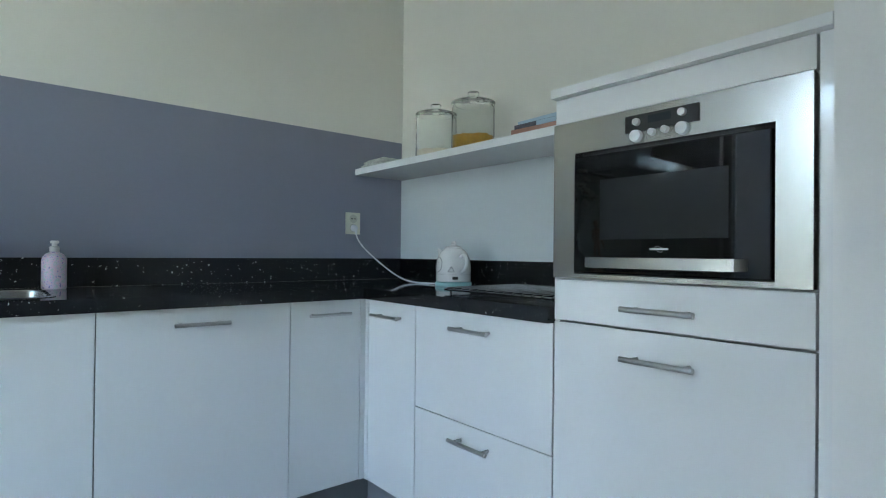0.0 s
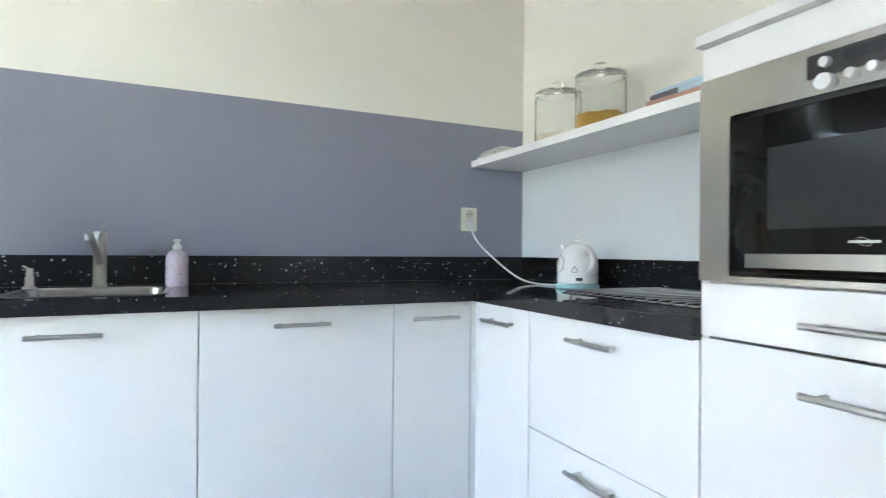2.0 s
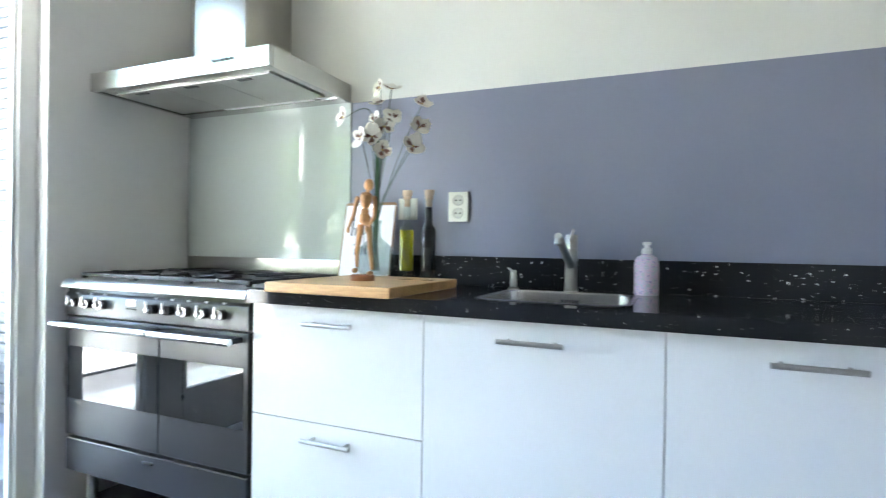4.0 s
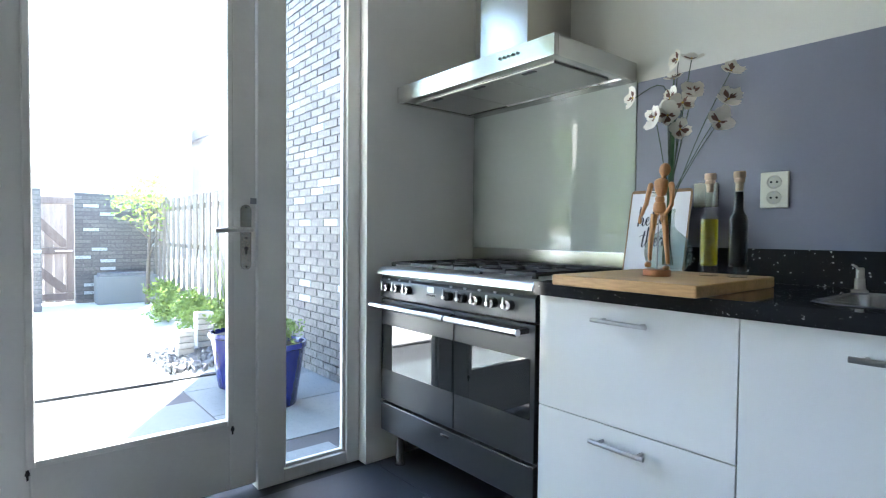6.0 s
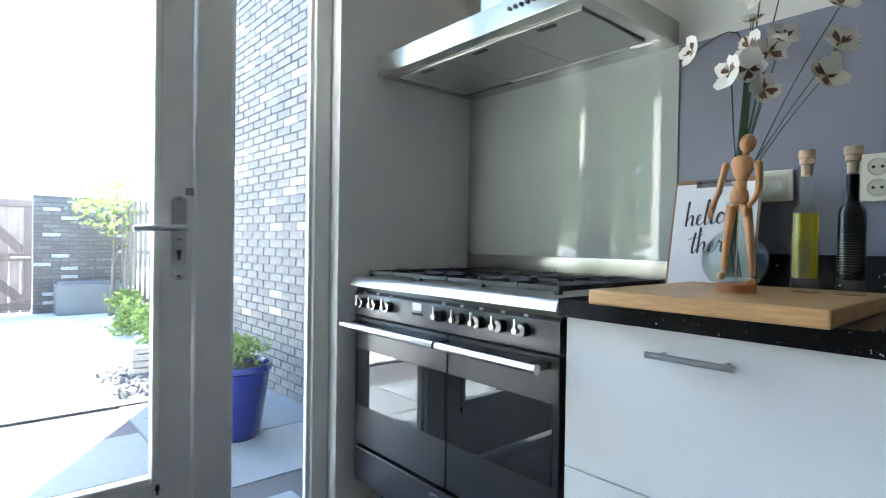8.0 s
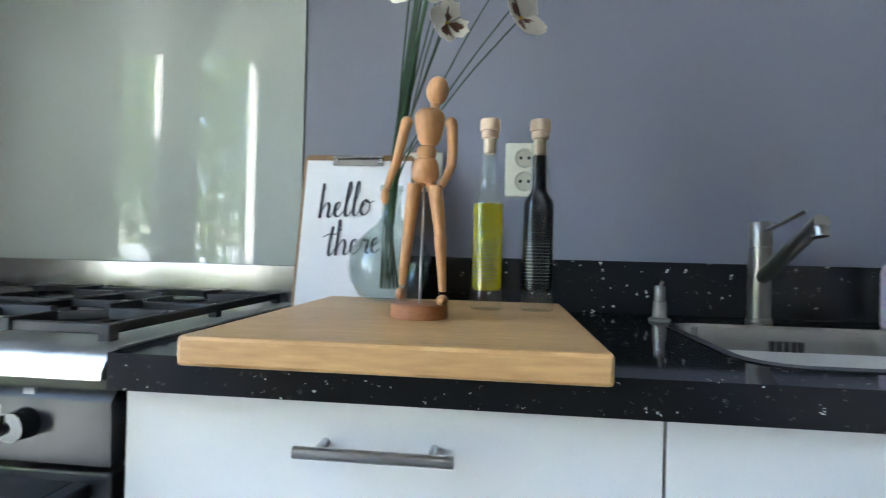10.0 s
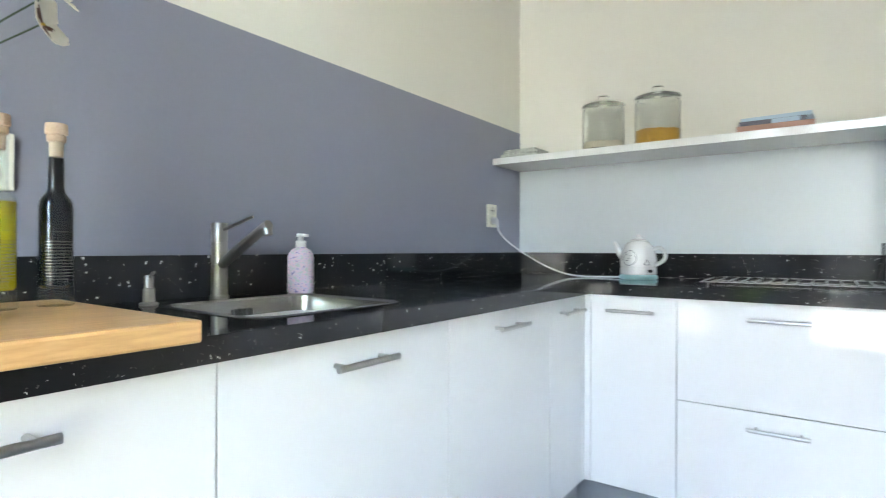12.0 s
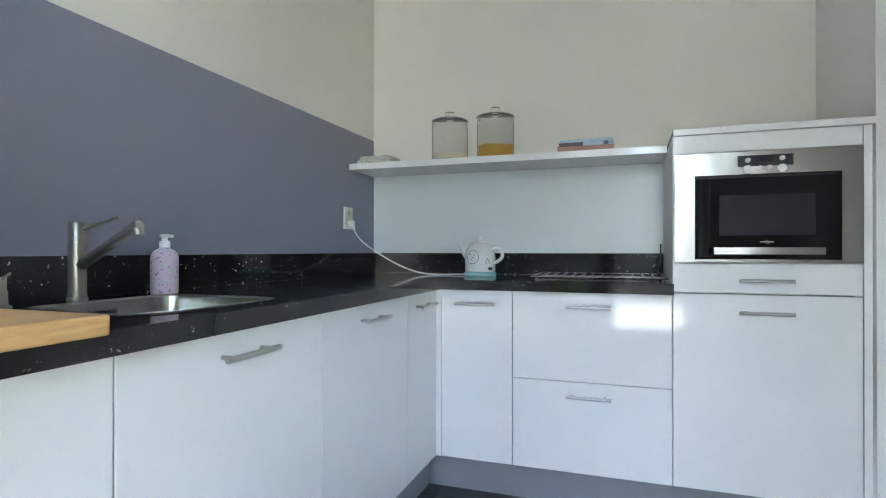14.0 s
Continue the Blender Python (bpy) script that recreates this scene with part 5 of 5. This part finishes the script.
def brick_material(name, per_island):
    m = bpy.data.materials.new(name)
    m.use_nodes = True
    nt = m.node_tree
    b = nt.nodes["Principled BSDF"]
    b.inputs["Roughness"].default_value = 0.85
    src = nt.nodes.new("ShaderNodeNewGeometry").outputs["Random Per Island"] if per_island else nt.nodes.new("ShaderNodeObjectInfo").outputs["Random"]
    ramp = nt.nodes.new("ShaderNodeValToRGB")
    ramp.color_ramp.interpolation = "CONSTANT"
    e = ramp.color_ramp.elements
    e[0].position, e[0].color = 0.0, (0.120, 0.115, 0.110, 1)
    e[1].position, e[1].color = 0.945, (0.36, 0.39, 0.40, 1)
    for pos, col in ((0.2, (0.140, 0.133, 0.127, 1)), (0.45, (0.158, 0.149, 0.140, 1)), (0.7, (0.132, 0.127, 0.122, 1))):
        q = e.new(pos)
        q.color = col
    nt.links.new(src, ramp.inputs[0])
    coord = nt.nodes.new("ShaderNodeTexCoord")
    n = nt.nodes.new("ShaderNodeTexNoise")
    n.inputs["Scale"].default_value, n.inputs["Detail"].default_value = 35, 5
    nt.links.new(coord.outputs["Object"], n.inputs["Vector"])
    mix = nt.nodes.new("ShaderNodeMix")
    mix.data_type, mix.blend_type = "RGBA", "OVERLAY"
    mix.inputs[0].default_value = 0.6
    nt.links.new(ramp.outputs[0], mix.inputs[6])
    nt.links.new(n.outputs[0], mix.inputs[7])
    nt.links.new(mix.outputs[2], b.inputs["Base Color"])
    bump = nt.nodes.new("ShaderNodeBump")
    bump.inputs["Strength"].default_value, bump.inputs["Distance"].default_value = 0.6, 0.004
    nt.links.new(n.outputs[0], bump.inputs["Height"])
    nt.links.new(bump.outputs[0], b.inputs["Normal"])
    return m


BRICK, BRICKS = brick_material("grey_brown_brick", False), brick_material("grey_brown_bricks", True)
MORTAR = mat("grey_mortar", (0.102, 0.100, 0.098), 0.95, vary=0.12, fine=80)
WEATHERED = wood("weathered_timber", (0.125, 0.11, 0.09), (0.20, 0.18, 0.15), (6, 6, 0.8), 0.85, 4)
GATEWOOD = wood("brown_gate_timber", (0.28, 0.22, 0.18), (0.38, 0.31, 0.26), (6, 6, 0.8), 0.8, 4)

GATE_RAIL = wood("brown_gate_rail", (0.16, 0.12, 0.10), (0.23, 0.18, 0.15), (6, 6, 0.8), 0.8, 4)


def leaf_material(name, color, through_color):
    """Leaves that let some sun through."""
    m = mat(name, color, 0.5, vary=0.4, big=8, fine=40)
    nt = m.node_tree
    t = nt.nodes.new("ShaderNodeBsdfTranslucent")
    t.inputs[0].default_value = (*through_color, 1)
    mix = nt.nodes.new("ShaderNodeMixShader")
    mix.inputs[0].default_value = 0.45
    nt.links.new(nt.nodes["Principled BSDF"].outputs[0], mix.inputs[1])
    nt.links.new(t.outputs[0], mix.inputs[2])
    nt.links.new(mix.outputs[0], nt.nodes["Material Output"].inputs[0])
    return m


LEAF = leaf_material("green_leaves", (0.075, 0.12, 0.035), (0.17, 0.24, 0.05))
LEAF2 = leaf_material("light_green_leaves", (0.10, 0.15, 0.045), (0.20, 0.28, 0.06))
BARK = mat("grey_bark", (0.13, 0.11, 0.09), 0.9, vary=0.3, fine=30, bump=0.8)
COBALT = mat("cobalt_glaze", (0.010, 0.014, 0.105), 0.15, vary=0.12, **{"Coat Weight": 0.5})
SOIL = mat("dark_soil", (0.04, 0.03, 0.025), 0.95, vary=0.3, bump=0.8)
PLANTER = mat("grey_planter", (0.15, 0.16, 0.16), 0.8, vary=0.12)
PALE_STONE = mat("pale_stone", (0.34, 0.33, 0.31), 0.85, vary=0.15, fine=60, bump=0.5)
PEBBLE = mat("grey_pebbles", (0.15, 0.15, 0.155), 0.75, vary=0.35, big=12, fine=60)

solid("ground", bx(-400, 400, -400, 400, G - 0.3, G - 0.02), PAVE, "wide ground of pale sunlit paving", "ground")
solid("garden_paving", bx(-11.9, -6.06, -3.6, 0.06, G - 0.02, G), PAVE, "pale sunlit garden paving", "paving")
solid("paving_bed", bx(-6.0, -3.9, -3.6, 0.06, G - 0.02, G - 0.006), GROUT, "dark bed under the flagstones", "paving")
solid("door_step", bx(-3.98, -3.775, DOOR_Y0, DOOR_Y1, G, 0.0, 0.004), FLAG, "stone doorstep under the garden door", "doorstep")
solid("paving_edge", bx(-6.06, -6.0, -3.6, 0.06, G - 0.02, G + 0.012), GROUT, "dark kerb strip across the paving", "kerb")
# outer faces of the house
solid("house_lintel", bx(-3.98, -3.905, -3.6, 0.06, DOOR_TOP, 3.4), BRICKS, "brick house front above the door", "facade")

leaf_rng = random.Random(4)


def leaves(bm, centre, radii, n, size, hollow=0.25):
    """Many small leaf blades, scattered in an uneven crown."""
    c = Vector(centre)
    clumps = [Vector((leaf_rng.uniform(-1, 1), leaf_rng.uniform(-1, 1), leaf_rng.uniform(-1, 1))) for _ in range(max(6, n // 60))]
    clumps = [v.normalized() * leaf_rng.uniform(0.35, 0.95) for v in clumps if v.length > 0.1]
    for _ in range(n):
        q = leaf_rng.choice(clumps) + Vector([leaf_rng.gauss(0, hollow) for _ in range(3)])
        p = c + Vector((q.x * radii[0], q.y * radii[1], q.z * radii[2]))
        d = Vector([leaf_rng.gauss(0, 1) for _ in range(3)]).normalized()
        w = d.orthogonal().normalized()
        s = size * leaf_rng.uniform(0.6, 1.3)
        a, b = p + d * s, p - d * s
        bm.faces.new([bm.verts.new(v) for v in (a, p + w * s * 0.45 + d * s * 0.1, b, p - w * s * 0.45 + d * s * 0.1)])
    return bm


def tree(base, height, crown, n, size, material, label):
    t = thing("tree", base, label, "tree")
    b = Vector(base)
    bm = bmesh.new()
    top = b + Vector((0.08, 0.05, height * 0.78))
    tube(bm, smooth_path([b, b + Vector((0.03, 0.02, height * 0.35)), top], 6), [0.05 * height / 3 * (1 - 0.7 * i / 12) for i in range(13)], 10)
    for i in range(7):
        a = i * 2.4
        s = b.lerp(top, 0.40 + 0.08 * i)
        e = s + Vector((math.cos(a) * crown[0] * 0.7, math.sin(a) * crown[1] * 0.7, crown[2] * 0.45))
        tube(bm, smooth_path([s, s.lerp(e, 0.5) + Vector((0, 0, 0.05)), e], 4), [0.02 * height / 3 * (1 - 0.8 * k / 8) for k in range(9)], 6)
    part("trunk", bm, BARK, t)
    part("crown", leaves(bmesh.new(), (base[0], base[1], base[2] + height - crown[2]), crown, n, size), material, t)
    return t


tree((-10.95, -0.12, G), 2.30, (0.72, 0.50, 0.55), 900, 0.034, LEAF2, "small light green tree against the brick garden wall")
tree((-7.2, -4.9, G), 3.7, (1.3, 1.1, 1.5), 3400, 0.085, LEAF2, "dense leafy tree at the side of the garden")
tree((-5.6, -4.7, G), 4.0, (1.15, 1.0, 1.7), 3400, 0.085, LEAF2, "tall light green tree at the side of the garden")


def shrub(at, radii, n, size, label, material=LEAF2):
    t = thing("shrub", at, label, "shrub", "plants along the fence")
    part("foliage", leaves(bmesh.new(), (at[0], at[1], at[2] + radii[2] * 0.9), radii, n, size, 0.22), material, t)
    return t


for x, y, r, h in ((-7.40, -0.20, 0.24, 0.22), (-7.85, -0.24, 0.27, 0.25), (-8.35, -0.20, 0.28, 0.25), (-8.90, -0.24, 0.30, 0.26), (-9.45, -0.18, 0.30, 0.25), (-10.0, -0.15, 0.28, 0.22)):
    shrub((x, y, G), (r, 0.24, h), 700, 0.028, "low bright green garden plant beside the fence")
bm = bmesh.new()
for i in range(26):
    b0 = Vector((-7.05 + leaf_rng.uniform(-0.1, 0.1), -0.12 + leaf_rng.uniform(-0.08, 0.08), G))
    e0 = b0 + Vector((leaf_rng.uniform(-0.2, 0.2), leaf_rng.uniform(-0.15, 0.1), leaf_rng.uniform(0.6, 1.15)))
    tube(bm, smooth_path([b0, b0.lerp(e0, 0.6) + Vector((0, 0, 0.1)), e0], 4), [0.006 * (1 - 0.85 * k / 8) for k in range(9)], 4)
t = thing("tall_grass", (-7.05, -0.12, G), "clump of tall green ornamental grass", "grass clump")
part("blades", bm, LEAF2, t)


def plant_pot(x, y, r, h, label, n):
    t = thing("plant_pot", (x, y, G), label, "plant pot", "glazed plant pots")
    bm = bmesh.new()
    lathe(bm, [(0, 0), (r * 0.62, 0), (r * 0.66, 0.01), (r * 0.93, h * 0.9), (r * 1.0, h * 0.92), (r * 1.0, h), (r * 0.9, h), (r * 0.85, h * 0.9), (0, h * 0.9)], (x, y, G), 36)
    part("pot", bm, COBALT, t, "shiny cobalt blue glazed pot")
    bm = bmesh.new()
    lathe(bm, [(0, h * 0.9 + 0.002), (r * 0.84, h * 0.9 + 0.002), (r * 0.8, h * 0.93), (0, h * 0.95)], (x, y, G), 24)
    part("soil", bm, SOIL, t)
    part("plant", leaves(bmesh.new(), (x, y, G + h + 0.07), (r * 0.95, r * 0.95, 0.10), n, 0.022, 0.25), LEAF2, t)
    return t


plant_pot(-5.01, -0.49, 0.195, 0.42, "cobalt blue glazed pot with a bushy green plant", 420)
plant_pot(-5.60, -0.555, 0.19, 0.41, "cobalt blue glazed pot with a leafy plant", 420)


def pillar(x, y, w, h, n):
    t = thing("stone_pillar", (x, y, G), "short stacked pale stone pillar", "pillar", "stacked stone pillars")
    step = h / n
    for i in range(n):
        j = leaf_rng.uniform(-0.008, 0.008)
        part("stone", bx(x - w / 2 + j, x + w / 2 + j, y - w / 2, y + w / 2, G + i * step, G + (i + 1) * step - 0.006, 0.006), PALE_STONE, t)


pillar(-6.72, -0.63, 0.13, 0.265, 5)
pillar(-6.97, -0.40, 0.15, 0.38, 7)
bm = bmesh.new()
for i in range(330):
    p = (-6.55 + leaf_rng.uniform(-0.50, 0.38), -0.60 + leaf_rng.uniform(-0.27, 0.33), G + 0.018 + leaf_rng.uniform(0, 0.03))
    if (abs(p[0] + 6.72) < 0.09 and abs(p[1] + 0.63) < 0.09) or (abs(p[0] + 6.97) < 0.1 and abs(p[1] + 0.40) < 0.1):
        continue
    m = Matrix.Translation(p) @ Euler([leaf_rng.uniform(0, 6) for _ in range(3)]).to_matrix().to_4x4() @ Matrix.Diagonal((leaf_rng.uniform(0.025, 0.05), leaf_rng.uniform(0.02, 0.035), leaf_rng.uniform(0.012, 0.02), 1))
    bmesh.ops.create_icosphere(bm, subdivisions=1, radius=1, matrix=m)
solid("pebbles", bm, PEBBLE, "heap of grey rounded pebbles", "pebbles", "stuff")

# raised bed, gate, fence, far houses
bed = thing("raised_bed", (-11.45, -0.33, G), "dark grey rendered raised bed with pebbles on top", "planter")
part("wall", bx(-11.66, -11.25, -0.74, 0.08, G, 0.34, 0.01), PLANTER, bed)
part("soil", bx(-11.62, -11.29, -0.70, 0.04, 0.341, 0.375), PEBBLE, bed)
gate = thing("garden_gate", (-11.62, -1.38, G), "brown wooden garden gate with diagonal braces", "gate")
for i in range(6):
    y = -1.76 + i * 0.127
    part("board", bx(-11.63, -11.61, y, y + 0.123, G + 0.04, 1.56), GATEWOOD, gate)
for z0 in (G + 0.08, 0.68, 1.44):
    part("rail", bx(-11.61, -11.575, -1.76, -1.0, z0, z0 + 0.10, 0.004), GATE_RAIL, gate)
for y0 in (-1.76, -1.09):
    part("stile", bx(-11.609, -11.578, y0, y0 + 0.09, G + 0.19, 1.43, 0.003), GATE_RAIL, gate)
for z0, z1 in ((0.09, 0.67), (0.79, 1.43)):
    bm = bmesh.new()
    prism(bm, [(-1.66, z1 - 0.1), (-1.66, z1), (-1.59, z1), (-1.10, z0 + 0.10), (-1.10, z0), (-1.17, z0)], "x", -11.608, -11.58)
    part("brace", bm, GATE_RAIL, gate)
part("latch", bx(-11.574, -11.556, -1.24, -1.02, 0.715, 0.74, 0.003), NICKEL, gate, "grey iron latch bar")
fence = thing("fence", (-9.4, 0.12, G), "tall fence of upright weathered boards", "fence", kind="structure")
for i in range(31):
    x = -11.66 + i * 0.145
    off = 0.0 if i % 2 else 0.03
    part("slat", bx(x, x + 0.128, 0.10 + off, 0.12 + off, G + 0.03, 1.53 + leaf_rng.uniform(-0.01, 0.01)), WEATHERED, fence)
for z in (0.15, 0.8, 1.35):
    part("rail", bx(-11.66, -7.18, 0.152, 0.19, z, z + 0.06), WEATHERED, fence)
HOUSE = mat("pale_render", (0.62, 0.60, 0.56), 0.9, vary=0.06)
ROOF = mat("grey_roof_tiles", (0.36, 0.37, 0.40), 0.8, vary=0.2)
# the far panes get their sky reflection as a pale base colour
SKYWIN = mat("sky_toned_far_window", (0.34, 0.37, 0.40), 0.1, vary=0)
for hx, hy, w in ((-30, 2.0, 7.0), (-31, 10.5, 7.5), (-30, -6.8, 8.0)):
    h = thing("house", (hx, hy, G), "pale distant house with small windows", "house", "houses behind the garden")
    part("wall", bx(hx - 8, hx, hy - w / 2, hy + w / 2, G - 0.02, 6.2), HOUSE, h)
    bm = bmesh.new()
    prism(bm, [(hx + 0.4, 6.1), (hx - 4, 9.3), (hx - 8.4, 6.1)], "y", hy - w / 2 - 0.2, hy + w / 2 + 0.2)
    part("roof", bm, ROOF, h)
    for k in range(3):
        for z in (1.0, 3.9):
            yy = hy - w / 2 + w * (k + 0.5) / 3
            f = part("window", bx(hx, hx + 0.06, yy - 0.65, yy + 0.65, z, z + 1.4), FRAME, h)
            part("pane", bx(hx + 0.061, hx + 0.07, yy - 0.55, yy + 0.55, z + 0.1, z + 1.3), SKYWIN, f)


# ---- floor tiles, flagstones and bricks, one by one ----
def shared_piece(name, sx, sy, sz, material, bevel=0.002):
    me = finish(name, bx(0, sx, 0, sy, 0, sz, 0), material, (0, 0, 0))
    return me


def lay(name, me, at, parent):
    ob = new(name, me)
    ob.parent = parent
    ob.location = Vector(at) - parent.location
    return ob


tile = shared_piece("floor_tile", 0.596, 0.596, 0.006, SLATE)
for i in range(6):
    for j in range(11):
        lay("floor_tile", tile, (-3.63 + i * 0.6 + 0.002, -6.66 + j * 0.6 + 0.06, -0.006), floor)
flags = bpy.data.objects["paving_bed"]
slab = shared_piece("flagstone", 0.630, 0.985, 0.006, FLAG)
for i in range(4):
    for j in range(4):
        x = -6.0 + i * 0.64 + (0.0 if j else 0.40) - 0.04
        if x + 0.63 < -3.88 and x > -6.01:
            lay("flagstone", slab, (x, -0.900 - j * 0.995 + 0.005, G - 0.006), flags)
edge_slab = shared_piece("flagstone", 0.345, 0.985, 0.006, FLAG)
lay("flagstone", edge_slab, (-5.995, -0.895, G - 0.006), flags)


def brick_run(name, label, axis, a0, a1, z0, z1, plane, face, near=None):
    """A brick wall: mortar body, and bricks proud of it; those in the near stretch are parts."""
    L, Hh, J = 0.21, 0.05, 0.0125
    body = bx(a0, a1, plane, plane + 0.2, z0, z1) if axis == "x" else bx(plane - 0.2, plane, a0, a1, z0, z1)
    wall = solid(name, body, MORTAR, label, "wall")
    me = finish("brick", bx(0, L, -0.012, 0, 0, Hh) if axis == "x" else bx(0, 0.012, 0, L, 0, Hh), BRICK, (0, 0, 0))
    rest = bmesh.new()
    count = 0
    rows = int((z1 - z0) / (Hh + J))
    for r in range(rows):
        z = z0 + J / 2 + r * (Hh + J)
        a = a0 + (0.0 if r % 2 else -0.11)
        while a < a1:
            s, e = max(a, a0), min(a + L, a1)
            if e - s > 0.03:
                full = e - s > L - 0.001
                if near and full and near[0] < s < near[1] and z < near[2] and count < 300:
                    lay("brick", me, (s, plane, z) if axis == "x" else (plane, s, z), wall)
                    count += 1
                else:
                    d = random.uniform(0.009, 0.014)
                    vs = [(x, y, zz) for zz in (z, z + Hh) for x, y in (((s, plane), (e, plane), (e, plane - d), (s, plane - d)) if axis == "x" else ((plane, s), (plane, e), (plane + d, e), (plane + d, s)))]
                    v = [rest.verts.new(q) for q in vs]
                    for q in ((0, 1, 2, 3), (4, 5, 6, 7), (0, 1, 5, 4), (1, 2, 6, 5), (2, 3, 7, 6), (3, 0, 4, 7)):
                        rest.faces.new([v[k] for k in q])
            a += L + J
    bmesh.ops.recalc_face_normals(rest, faces=rest.faces[:])
    ob = part("bricks", rest, BRICKS, wall)
    ob["kind"] = "stuff"
    return wall


brick_run("garden_wall_side", "grey-brown brick house wall beside the door", "x", -7.2, -3.9, G, 3.6, 0.075, -1, (-6.75, -4.75, 2.2))
brick_run("garden_wall_end", "dark brick garden wall at the end of the garden", "y", -0.98, 0.35, G, 1.63, -11.70, 1)
brick_run("garden_wall_gate", "dark brick garden wall beside the gate", "y", -4.0, -1.44, G, 1.62, -10.90, 1)
